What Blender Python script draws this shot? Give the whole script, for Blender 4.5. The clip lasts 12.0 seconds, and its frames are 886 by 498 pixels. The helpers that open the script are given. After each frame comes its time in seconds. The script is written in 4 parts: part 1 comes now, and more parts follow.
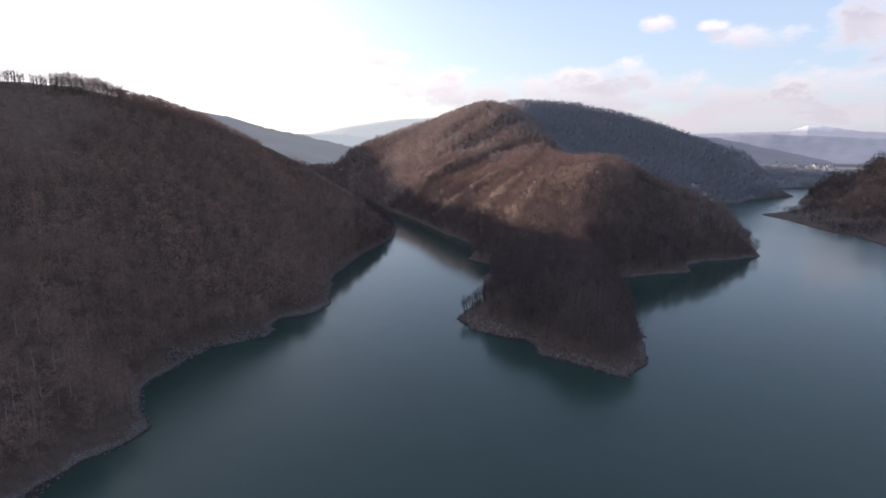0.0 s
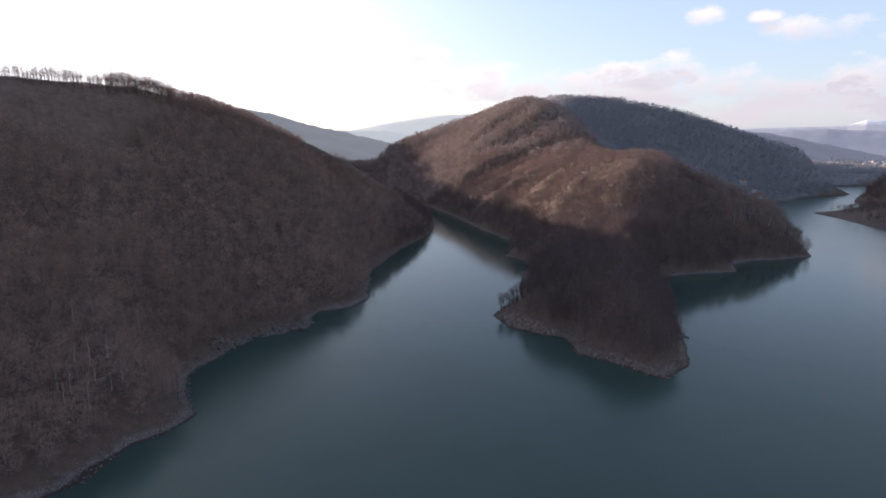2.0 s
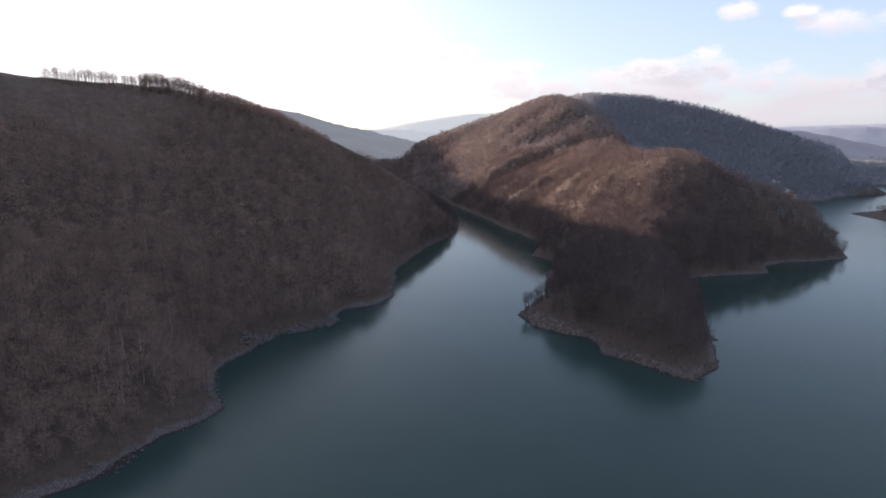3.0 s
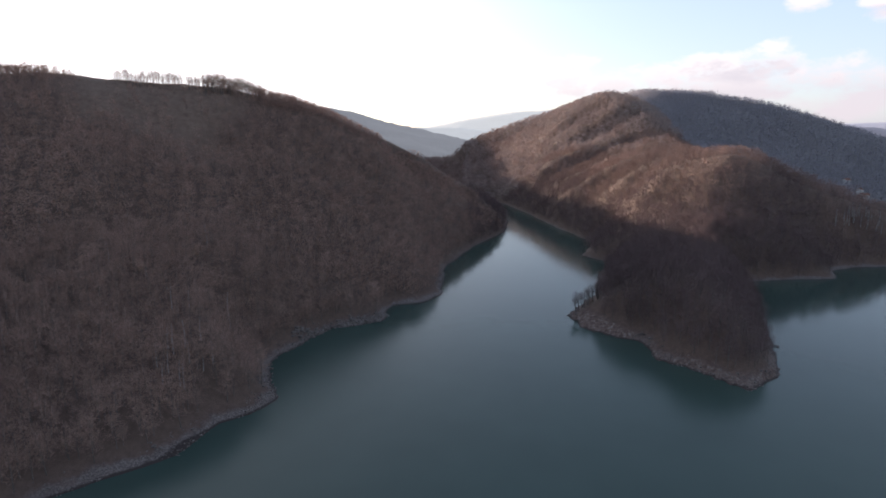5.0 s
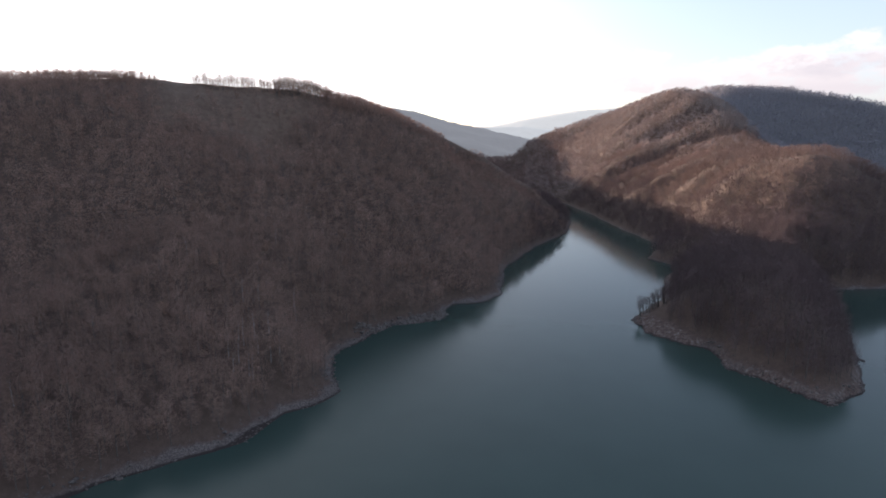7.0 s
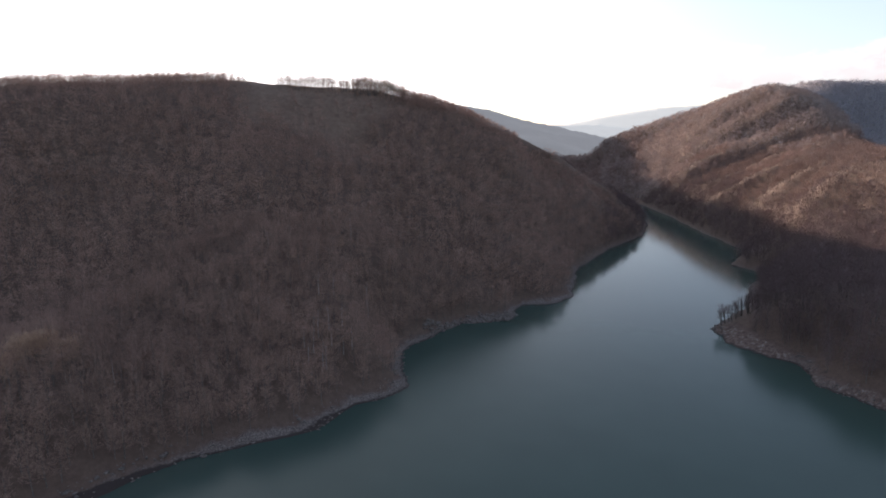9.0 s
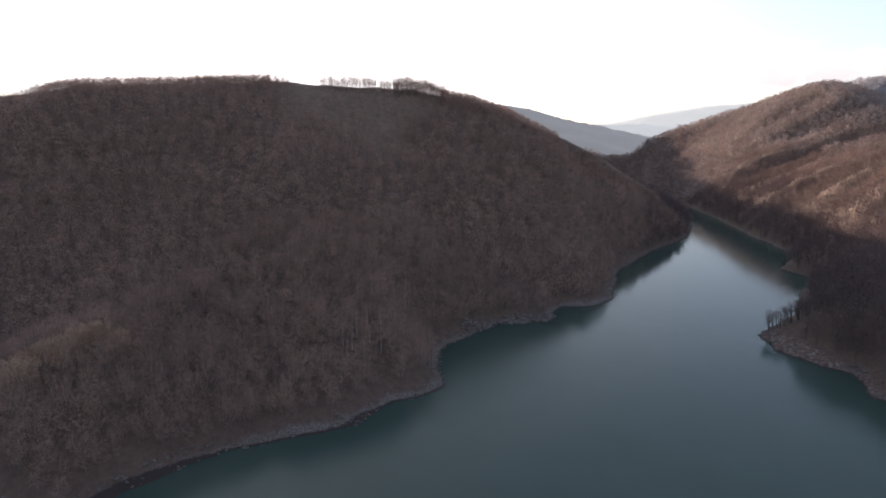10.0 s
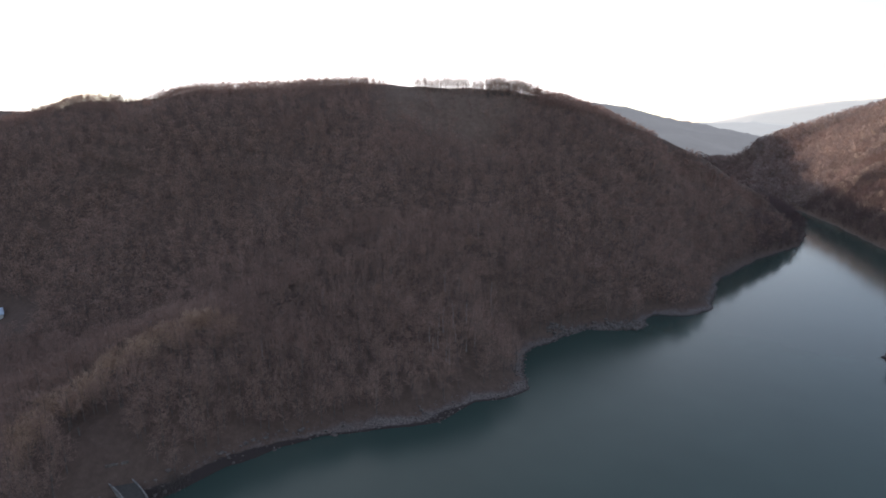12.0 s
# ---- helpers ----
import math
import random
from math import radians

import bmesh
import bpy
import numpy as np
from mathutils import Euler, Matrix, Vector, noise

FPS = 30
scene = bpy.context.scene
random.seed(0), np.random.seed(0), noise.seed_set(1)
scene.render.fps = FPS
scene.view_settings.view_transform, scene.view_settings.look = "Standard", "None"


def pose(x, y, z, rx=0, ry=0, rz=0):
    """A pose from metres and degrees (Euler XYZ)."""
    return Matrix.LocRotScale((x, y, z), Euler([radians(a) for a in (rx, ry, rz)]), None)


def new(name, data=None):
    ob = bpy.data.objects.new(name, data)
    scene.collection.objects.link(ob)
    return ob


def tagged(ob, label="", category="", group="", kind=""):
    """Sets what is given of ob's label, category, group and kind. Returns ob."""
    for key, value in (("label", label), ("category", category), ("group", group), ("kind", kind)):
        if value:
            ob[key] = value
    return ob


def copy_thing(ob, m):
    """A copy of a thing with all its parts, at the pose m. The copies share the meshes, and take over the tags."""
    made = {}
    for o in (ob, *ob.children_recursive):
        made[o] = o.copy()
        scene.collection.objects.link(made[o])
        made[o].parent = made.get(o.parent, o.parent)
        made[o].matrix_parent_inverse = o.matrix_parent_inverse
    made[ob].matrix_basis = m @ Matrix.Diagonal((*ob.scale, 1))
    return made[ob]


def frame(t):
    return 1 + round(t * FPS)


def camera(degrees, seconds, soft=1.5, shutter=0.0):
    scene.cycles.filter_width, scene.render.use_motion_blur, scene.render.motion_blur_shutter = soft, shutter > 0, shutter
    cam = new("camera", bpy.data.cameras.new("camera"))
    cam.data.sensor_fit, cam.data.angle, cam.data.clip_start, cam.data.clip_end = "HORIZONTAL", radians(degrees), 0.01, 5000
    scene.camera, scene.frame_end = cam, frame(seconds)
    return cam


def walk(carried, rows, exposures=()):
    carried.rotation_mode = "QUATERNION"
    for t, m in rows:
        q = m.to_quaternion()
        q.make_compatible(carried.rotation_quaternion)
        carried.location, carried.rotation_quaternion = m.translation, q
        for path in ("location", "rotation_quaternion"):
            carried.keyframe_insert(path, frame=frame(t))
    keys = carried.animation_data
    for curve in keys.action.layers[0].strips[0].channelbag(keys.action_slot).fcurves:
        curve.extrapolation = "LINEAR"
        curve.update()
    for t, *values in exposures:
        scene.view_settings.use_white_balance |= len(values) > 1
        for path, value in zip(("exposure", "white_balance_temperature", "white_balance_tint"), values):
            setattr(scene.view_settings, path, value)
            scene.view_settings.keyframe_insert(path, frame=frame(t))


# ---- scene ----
# A drone hovers over a reservoir in winter and pans to its left.
cam = camera(76.9, 12.0, soft=1.75)
# seconds, eye, yaw to the left, pitch, roll
PATH = [
    (0, -0.21, 0.24, 110.08, 0.00, -10.96, 0.42),
    (0.5, -0.02, 0.07, 110.07, 0.63, -11.06, 0.33),
    (1, 0.11, -0.10, 110.06, 1.55, -11.14, 0.27),
    (1.5, 0.21, -0.27, 110.06, 2.68, -11.24, 0.26),
    (2, 0.27, -0.43, 110.06, 3.98, -11.36, 0.26),
    (2.5, 0.30, -0.59, 110.07, 5.30, -11.44, 0.22),
    (3, 0.30, -0.74, 110.09, 6.57, -11.49, 0.16),
    (4, 0.24, -1.04, 110.15, 9.09, -11.59, 0.06),
    (5, 0.10, -1.33, 110.26, 11.66, -11.70, 0.03),
    (5.5, 0.02, -1.47, 110.32, 13.09, -11.73, -0.05),
    (6, -0.06, -1.61, 110.40, 14.63, -11.75, -0.13),
    (6.5, -0.14, -1.76, 110.49, 16.30, -11.75, -0.19),
    (7, -0.23, -1.90, 110.60, 17.93, -11.75, -0.22),
    (8, -0.36, -2.19, 110.85, 21.41, -11.86, -0.21),
    (9, -0.43, -2.48, 111.16, 25.26, -11.90, -0.20),
    (9.5, -0.43, -2.64, 111.34, 27.20, -11.94, -0.24),
    (10, -0.41, -2.79, 111.54, 29.23, -11.96, -0.29),
    (10.5, -0.35, -2.95, 111.76, 31.35, -11.96, -0.34),
    (11, -0.25, -3.11, 112.00, 33.60, -11.98, -0.40),
    (11.5, -0.12, -3.28, 112.26, 36.05, -11.99, -0.44),
    (12, 0.06, -3.45, 112.53, 38.44, -11.99, -0.45),
]
walk(cam, [(t, pose(x, y, z, 90 + pitch, 0, yaw) @ pose(0, 0, 0, 0, 0, roll)) for t, x, y, z, yaw, pitch, roll in PATH],
     exposures=[(0.0, 1.46, 6700, 19), (5.0, 1.6, 6900, 19), (12.0, 1.66, 7100, 19)])

# ---- world and sun ----
SUN_AZ, SUN_EL = 51.5, 6.8          # degrees to the left of +y, degrees above the horizon
SUN_WAY = Vector((-math.sin(radians(SUN_AZ)) * math.cos(radians(SUN_EL)), math.cos(radians(SUN_AZ)) * math.cos(radians(SUN_EL)), math.sin(radians(SUN_EL))))


def make_world():
    world = bpy.data.worlds.new("winter_sky")
    world.use_nodes = True
    nt = world.node_tree
    nt.nodes.clear()
    N, L = nt.nodes.new, nt.links.new
    out, bg = N("ShaderNodeOutputWorld"), N("ShaderNodeBackground")
    sky = N("ShaderNodeTexSky")
    sky.sky_type, sky.sun_disc = "NISHITA", False
    sky.sun_elevation, sky.sun_rotation = radians(SUN_EL), radians(-SUN_AZ)
    sky.altitude, sky.air_density, sky.dust_density, sky.ozone_density = 500, 1.0, 1.6, 1.5
    co = N("ShaderNodeTexCoord")
    sep = N("ShaderNodeSeparateXYZ")
    L(co.outputs["Generated"], sep.inputs[0])

    def maths(op, a, b=None, clamp=False):
        m = N("ShaderNodeMath")
        m.operation, m.use_clamp = op, clamp
        for k, v in enumerate((a, b)):
            if v is None:
                continue
            if isinstance(v, (int, float)):
                m.inputs[k].default_value = v
            else:
                L(v, m.inputs[k])
        return m.outputs[0]

    # bearing to the left of +y and height above the horizon, in degrees
    bearing = maths("MULTIPLY", maths("ARCTAN2", maths("MULTIPLY", sep.outputs[0], -1.0), sep.outputs[1]), 57.2958)
    rise = maths("MULTIPLY", maths("ARCSINE", sep.outputs[2]), 57.2958)
    lift = maths("MAXIMUM", sep.outputs[2], 0.0)

    def puffs(scale, detail, rough, squash):
        """Fine cloud structure, drawn out sideways."""
        comb = N("ShaderNodeCombineXYZ")
        L(maths("ADD", sep.outputs[0], 1.7), comb.inputs[0])
        L(maths("ADD", sep.outputs[1], 0.4), comb.inputs[1])
        L(maths("MULTIPLY", sep.outputs[2], squash), comb.inputs[2])
        n = N("ShaderNodeTexNoise")
        n.inputs["Scale"].default_value, n.inputs["Detail"].default_value, n.inputs["Roughness"].default_value = scale, detail, rough
        L(comb.outputs[0], n.inputs["Vector"])
        return n.outputs["Fac"]

    ragged, broad = puffs(13.0, 9, 0.62, 1.9), puffs(4.3, 6, 0.55, 2.6)

    def bank(shift):
        """The banks of cumulus: each one's bearing, height, half width and half height."""
        best = None
        up = maths("ADD", rise, shift)
        for a, e, w, h in ((1.0, 5.2, 7.5, 2.0), (-6.5, 4.9, 7.0, 1.7), (-13.2, 5.4, 4.5, 1.6), (-17.6, 6.2, 3.0, 1.6), (-23, 4.4, 7.5, 1.9), (-30, 4.2, 8.0, 2.0),
                           (-14, 3.3, 12, 1.7), (-24, 2.4, 13, 1.9), (-38, 2.6, 9, 2.0), (-28.3, 9.0, 4.3, 1.2), (-24.6, 10.0, 1.4, 0.6), (-19.7, 10.5, 1.9, 0.85), (-35.6, 8.8, 3.1, 3.8), (-36, 4.6, 6.0, 2.4),
                           (-43, 6.5, 7.0, 3.0), (8.3, 9.7, 0.7, 0.5), (10.8, 9.8, 0.7, 0.5), (13.5, 8.2, 3.0, 0.8), (6, 7.7, 3.0, 0.9)):
            p = maths("POWER", maths("ABSOLUTE", maths("DIVIDE", maths("SUBTRACT", bearing, a), w)), 2.0)
            q = maths("POWER", maths("ABSOLUTE", maths("DIVIDE", maths("SUBTRACT", up, e), h)), 2.0)
            f = maths("SUBTRACT", 1.0, maths("ADD", p, q))
            best = f if best is None else maths("MAXIMUM", best, f)
        rough_edge = maths("MULTIPLY", maths("SUBTRACT", ragged, 0.5), 4.6)
        return maths("MULTIPLY", maths("ADD", maths("MAXIMUM", best, -1.2), rough_edge), 0.95, True)

    # elsewhere round the sky: scattered cumulus, crowded towards the horizon
    loose = maths("MULTIPLY", maths("SUBTRACT", broad, maths("ADD", maths("MULTIPLY", lift, 1.25), 0.4)), 9.0, True)
    away = maths("DIVIDE", maths("SUBTRACT", maths("ABSOLUTE", maths("ADD", bearing, 10.0)), 40.0), 12.0, True)
    loose = maths("MULTIPLY", loose, maths("MAXIMUM", away, maths("DIVIDE", maths("SUBTRACT", rise, 13.0), 6.0, True)))
    here, above = maths("MAXIMUM", bank(0.0), loose), maths("MAXIMUM", bank(0.75), loose)
    cover = maths("MULTIPLY", maths("POWER", here, 1.3), 0.85)
    # forward scattering round the low sun
    dot = N("ShaderNodeVectorMath")
    dot.operation = "DOT_PRODUCT"
    L(co.outputs["Generated"], dot.inputs[0])
    dot.inputs[1].default_value = SUN_WAY
    near = maths("MAXIMUM", dot.outputs["Value"], 0.0)
    wide = maths("POWER", near, 7.0)
    glow = N("ShaderNodeMix")
    glow.data_type = "RGBA"
    puff = N("ShaderNodeMix")
    puff.data_type = "RGBA"
    puff.inputs["A"].default_value = (7.6, 7.35, 7.4, 1)
    puff.inputs["B"].default_value = (4.7, 4.65, 5.2, 1)
    shaded = maths("MULTIPLY", above, maths("MULTIPLY", maths("SUBTRACT", broad, 0.25), 2.7, True))
    low_bank = maths("MULTIPLY", maths("SUBTRACT", 1.0, maths("DIVIDE", maths("SUBTRACT", rise, 3.6), 3.4), True), 0.85)
    L(maths("MAXIMUM", shaded, low_bank), puff.inputs["Factor"])
    L(puff.outputs["Result"], glow.inputs["A"])
    glow.inputs["B"].default_value = (11.9, 11.2, 10.3, 1)
    L(maths("POWER", near, 6.0), glow.inputs["Factor"])
    mix = N("ShaderNodeMix")
    mix.data_type = "RGBA"
    L(cover, mix.inputs["Factor"])
    base = N("ShaderNodeMix")
    base.data_type, base.blend_type = "RGBA", "ADD"
    base.inputs["Factor"].default_value = 1.0
    aura = N("ShaderNodeMix")
    aura.data_type = "RGBA"
    aura.inputs["A"].default_value = (2.4, 3.15, 4.4, 1)
    aura.inputs["B"].default_value = (10.4, 11.4, 12, 1)
    L(wide, aura.inputs["Factor"])
    L(sky.outputs[0], base.inputs["A"])
    # the haze thins out towards the zenith
    thin = N("ShaderNodeVectorMath")
    thin.operation = "SCALE"
    L(aura.outputs["Result"], thin.inputs[0])
    L(maths("SUBTRACT", 1.0, maths("MULTIPLY", maths("DIVIDE", maths("SUBTRACT", lift, 0.2), 0.5, True), 0.5)), thin.inputs["Scale"])
    L(thin.outputs[0], base.inputs["B"])
    L(base.outputs["Result"], mix.inputs["A"])
    L(glow.outputs["Result"], mix.inputs["B"])
    # the brightest air round the sun evens out
    cap = N("ShaderNodeVectorMath")
    cap.operation = "MINIMUM"
    L(mix.outputs["Result"], cap.inputs[0])
    cap.inputs[1].default_value = (11.4, 11.9, 12.3)
    L(cap.outputs[0], bg.inputs["Color"])
    bg.inputs["Strength"].default_value = 0.052
    L(bg.outputs[0], out.inputs[0])
    scene.world = world


make_world()
sun_data = bpy.data.lights.new("sun", "SUN")
sun_data.energy, sun_data.angle, sun_data.color = 4.4, radians(0.6), (1.0, 0.87, 0.74)
sun = new("sun", sun_data)
sun.rotation_euler = SUN_WAY.to_track_quat("Z", "Y").to_euler()


# ---- materials ----
def material(name, rough=0.9):
    m = bpy.data.materials.new(name)
    m.use_nodes = True
    bsdf = m.node_tree.nodes["Principled BSDF"]
    bsdf.inputs["Roughness"].default_value = rough
    return m, m.node_tree, bsdf


def noise_node(nt, scale, detail=5, rough=0.6, vector=None, kind="position"):
    n = nt.nodes.new("ShaderNodeTexNoise")
    n.inputs["Scale"].default_value = scale
    n.inputs["Detail"].default_value = detail
    n.inputs["Roughness"].default_value = rough
    if vector is None:
        g = nt.nodes.new("ShaderNodeNewGeometry")
        vector = g.outputs["Position"]
    nt.links.new(vector, n.inputs["Vector"])
    return n.outputs["Fac"]


def ramp_node(nt, fac, stops):
    r = nt.nodes.new("ShaderNodeValToRGB")
    el = r.color_ramp.elements
    el[0].position, el[0].color = stops[0][0], (*stops[0][1], 1)
    el[1].position, el[1].color = stops[-1][0], (*stops[-1][1], 1)
    for p, c in stops[1:-1]:
        e = el.new(p)
        e.color = (*c, 1)
    nt.links.new(fac, r.inputs[0])
    return r.outputs[0]


def mix_node(nt, fac, a, b, blend="MIX"):
    m = nt.nodes.new("ShaderNodeMix")
    m.data_type, m.blend_type = "RGBA", blend
    for key, v in (("Factor", fac), ("A", a), ("B", b)):
        if isinstance(v, (int, float)):
            m.inputs[key].default_value = v
        elif isinstance(v, tuple):
            m.inputs[key].default_value = (*v, 1)
        else:
            nt.links.new(v, m.inputs[key])
    return m.outputs["Result"]


def math_node(nt, op, a, b=0.0, clamp=False):
    m = nt.nodes.new("ShaderNodeMath")
    m.operation, m.use_clamp = op, clamp
    for k, v in enumerate((a, b)):
        if isinstance(v, (int, float)):
            m.inputs[k].default_value = v
        else:
            nt.links.new(v, m.inputs[k])
    return m.outputs[0]


def bump_node(nt, bsdf, height, strength, distance):
    b = nt.nodes.new("ShaderNodeBump")
    b.inputs["Strength"].default_value, b.inputs["Distance"].default_value = strength, distance
    nt.links.new(height, b.inputs["Height"])
    nt.links.new(b.outputs[0], bsdf.inputs["Normal"])


def attribute(nt, name):
    a = nt.nodes.new("ShaderNodeAttribute")
    a.attribute_name = name
    return a.outputs["Fac"]


def ground_material():
    m, nt, bsdf = material("leaf_litter_rock_and_meadow", 0.95)
    grain, patch, fine = noise_node(nt, 0.35, 8, 0.7), noise_node(nt, 0.02, 4), noise_node(nt, 1.6, 4, 0.7)
    litter = ramp_node(nt, grain, [(0.3, (0.09, 0.053, 0.042)), (0.55, (0.145, 0.088, 0.068)), (0.75, (0.19, 0.12, 0.092))])
    litter = mix_node(nt, math_node(nt, "MULTIPLY", patch, 0.5), litter, (0.085, 0.07, 0.05))
    grass = ramp_node(nt, noise_node(nt, 0.22, 7, 0.75), [(0.35, (0.115, 0.072, 0.053)), (0.5, (0.16, 0.105, 0.077)), (0.68, (0.205, 0.142, 0.105))])
    stone = ramp_node(nt, fine, [(0.3, (0.055, 0.043, 0.04)), (0.5, (0.145, 0.116, 0.106)), (0.72, (0.29, 0.245, 0.225))])
    earth = ramp_node(nt, grain, [(0.3, (0.08, 0.05, 0.04)), (0.7, (0.16, 0.105, 0.085))])
    # litter mixed to pale grey where haze is put into the ground colour
    litter = mix_node(nt, attribute(nt, "hazed_litter"), litter, mix_node(nt, patch, (0.235, 0.225, 0.235), (0.31, 0.3, 0.295)))
    col = mix_node(nt, attribute(nt, "meadow"), litter, grass)
    g = nt.nodes.new("ShaderNodeNewGeometry")
    sep = nt.nodes.new("ShaderNodeSeparateXYZ")
    nt.links.new(g.outputs["Position"], sep.inputs[0])
    wavy = math_node(nt, "ADD", sep.outputs[2], math_node(nt, "MULTIPLY", math_node(nt, "SUBTRACT", noise_node(nt, 0.09, 5, 0.65), 0.5), 7.0))
    wavy = math_node(nt, "SUBTRACT", wavy, math_node(nt, "MULTIPLY", attribute(nt, "cliff"), 3.4))
    bank = math_node(nt, "SUBTRACT", 1.0, math_node(nt, "DIVIDE", math_node(nt, "SUBTRACT", wavy, 2.4), 1.6), True)
    rock = math_node(nt, "SUBTRACT", 1.0, math_node(nt, "DIVIDE", math_node(nt, "SUBTRACT", wavy, 1.4), 1.2), True)
    col = mix_node(nt, math_node(nt, "MULTIPLY", bank, attribute(nt, "stony")), col, earth)
    rock = math_node(nt, "MULTIPLY", rock, attribute(nt, "stony"))
    rock = math_node(nt, "MULTIPLY", rock, math_node(nt, "SUBTRACT", 1.0, math_node(nt, "MULTIPLY", attribute(nt, "meadow"), 0.8)))
    # bare banks: red-brown earth with pale stone showing through in runs
    g2 = nt.nodes.new("ShaderNodeVectorMath")
    g2.operation = "MULTIPLY"
    nt.links.new(g.outputs["Position"], g2.inputs[0])
    g2.inputs[1].default_value = (1.0, 1.0, 0.25)
    runs = noise_node(nt, 0.55, 5, 0.7, g2.outputs[0])
    soil = ramp_node(nt, runs, [(0.36, (0.075, 0.046, 0.038)), (0.52, (0.15, 0.1, 0.082)), (0.6, (0.21, 0.165, 0.145)), (0.72, (0.36, 0.31, 0.28))])
    stone = mix_node(nt, math_node(nt, "MULTIPLY", attribute(nt, "cliff"), 2.2, True), stone, soil)
    col = mix_node(nt, rock, col, stone)
    # a dark strip of wet mud above the water, wide on the low west shore
    drawn_down = math_node(nt, "ADD", math_node(nt, "MULTIPLY", attribute(nt, "mud"), 1.7), 0.3)
    wet = math_node(nt, "SUBTRACT", 1.0, math_node(nt, "DIVIDE", math_node(nt, "SUBTRACT", math_node(nt, "ADD", sep.outputs[2], math_node(nt, "MULTIPLY", math_node(nt, "SUBTRACT", grain, 0.5), 1.2)), drawn_down), 0.4), True)
    col = mix_node(nt, wet, col, (0.045, 0.032, 0.029))
    nt.links.new(col, bsdf.inputs["Base Color"])
    bump_node(nt, bsdf, fine, 0.8, 0.5)
    return m


def water_material():
    m, nt, bsdf = material("green_lake_water", 0.03)
    big, small = noise_node(nt, 0.012, 3), noise_node(nt, 0.9, 4, 0.6)
    col = ramp_node(nt, big, [(0.35, (0.034, 0.063, 0.054)), (0.65, (0.04, 0.073, 0.063))])
    nt.links.new(col, bsdf.inputs["Base Color"])
    bsdf.inputs["IOR"].default_value = 1.33
    bsdf.inputs["Specular IOR Level"].default_value = 0.5
    bump_node(nt, bsdf, small, 0.045, 0.3)
    # the open arm of the lake is ruffled by wind, the sheltered inlet is not
    g = nt.nodes.new("ShaderNodeNewGeometry")
    sep = nt.nodes.new("ShaderNodeSeparateXYZ")
    nt.links.new(g.outputs["Position"], sep.inputs[0])
    reach = math_node(nt, "ADD", math_node(nt, "MULTIPLY", sep.outputs[0], 0.8), math_node(nt, "MULTIPLY", sep.outputs[1], 0.45))
    reach = math_node(nt, "ADD", reach, math_node(nt, "MULTIPLY", noise_node(nt, 0.008, 4), 160.0))
    wind = math_node(nt, "DIVIDE", math_node(nt, "SUBTRACT", reach, 470.0), 260.0, True)
    open_water = math_node(nt, "ADD", sep.outputs[1], math_node(nt, "MULTIPLY", noise_node(nt, 0.02, 4), 120.0))
    open_water = math_node(nt, "SUBTRACT", 1.0, math_node(nt, "DIVIDE", math_node(nt, "SUBTRACT", open_water, 260.0), 170.0), True)
    wind = math_node(nt, "MAXIMUM", wind, open_water)
    nt.links.new(math_node(nt, "ADD", math_node(nt, "MULTIPLY", wind, 0.17), 0.08), bsdf.inputs["Roughness"])
    return m


def twig_material(name, dark, light, rough=0.85, patch=(0.16, 0.125, 0.108), thin=0.06):
    m, nt, bsdf = material(name, rough)
    col = ramp_node(nt, attribute(nt, "tint"), [(0.0, dark), (0.8, light), (1.0, tuple(0.4 * c + 0.14 for c in light))])
    col = mix_node(nt, math_node(nt, "MULTIPLY", noise_node(nt, 0.013, 3), 0.45), col, patch)
    nt.links.new(col, bsdf.inputs["Base Color"])
    through_light, both = nt.nodes.new("ShaderNodeBsdfTranslucent"), nt.nodes.new("ShaderNodeMixShader")
    nt.links.new(col, through_light.inputs["Color"])
    both.inputs[0].default_value = thin
    nt.links.new(bsdf.outputs[0], both.inputs[1])
    nt.links.new(through_light.outputs[0], both.inputs[2])
    nt.links.new(both.outputs[0], nt.nodes["Material Output"].inputs["Surface"])
    bsdf.inputs["Specular IOR Level"].default_value = 0.1
    return m


def bark_material():
    m, nt, bsdf = material("grey_bark", 0.9)
    col = ramp_node(nt, noise_node(nt, 2.5, 4), [(0.3, (0.07, 0.055, 0.047)), (0.7, (0.2, 0.17, 0.15))])
    nt.links.new(col, bsdf.inputs["Base Color"])
    return m


GROUND, WATER = ground_material(), water_material()
TWIG = twig_material("bare_brown_twigs", (0.138, 0.09, 0.08), (0.39, 0.26, 0.223), patch=(0.178, 0.135, 0.118))
# Brightened for western glare and for sunlight on the belts across the lake.
BRIGHTENED_TWIG = twig_material("brightened_russet_twigs", (0.24, 0.152, 0.122), (0.46, 0.296, 0.24), patch=(0.28, 0.19, 0.155))
# Darkened copy: shade on the peninsula and opposite slopes put into twig colour.
SHADED_TWIG = twig_material("shade_darkened_twigs", (0.095, 0.064, 0.064), (0.225, 0.157, 0.152), patch=(0.122, 0.088, 0.087))
# Greyer summit trees, their colour also paled for haze.
SUMMIT_TWIG = twig_material("haze_paled_grey_brown_twigs", (0.225, 0.166, 0.148), (0.46, 0.358, 0.325), patch=(0.345, 0.268, 0.243))
# Haze over the back hill and plain painted as grey twig colour.
HAZED_TWIG = twig_material("hazed_grey_twigs", (0.3, 0.287, 0.31), (0.39, 0.373, 0.4), patch=(0.335, 0.322, 0.348), thin=0.5)
BARK = bark_material()


# ---- the lie of the land ----
def polar(az, d):
    """A place by its bearing to the left of +y and its distance from the hovering point."""
    return -math.sin(radians(az)) * d, math.cos(radians(az)) * d


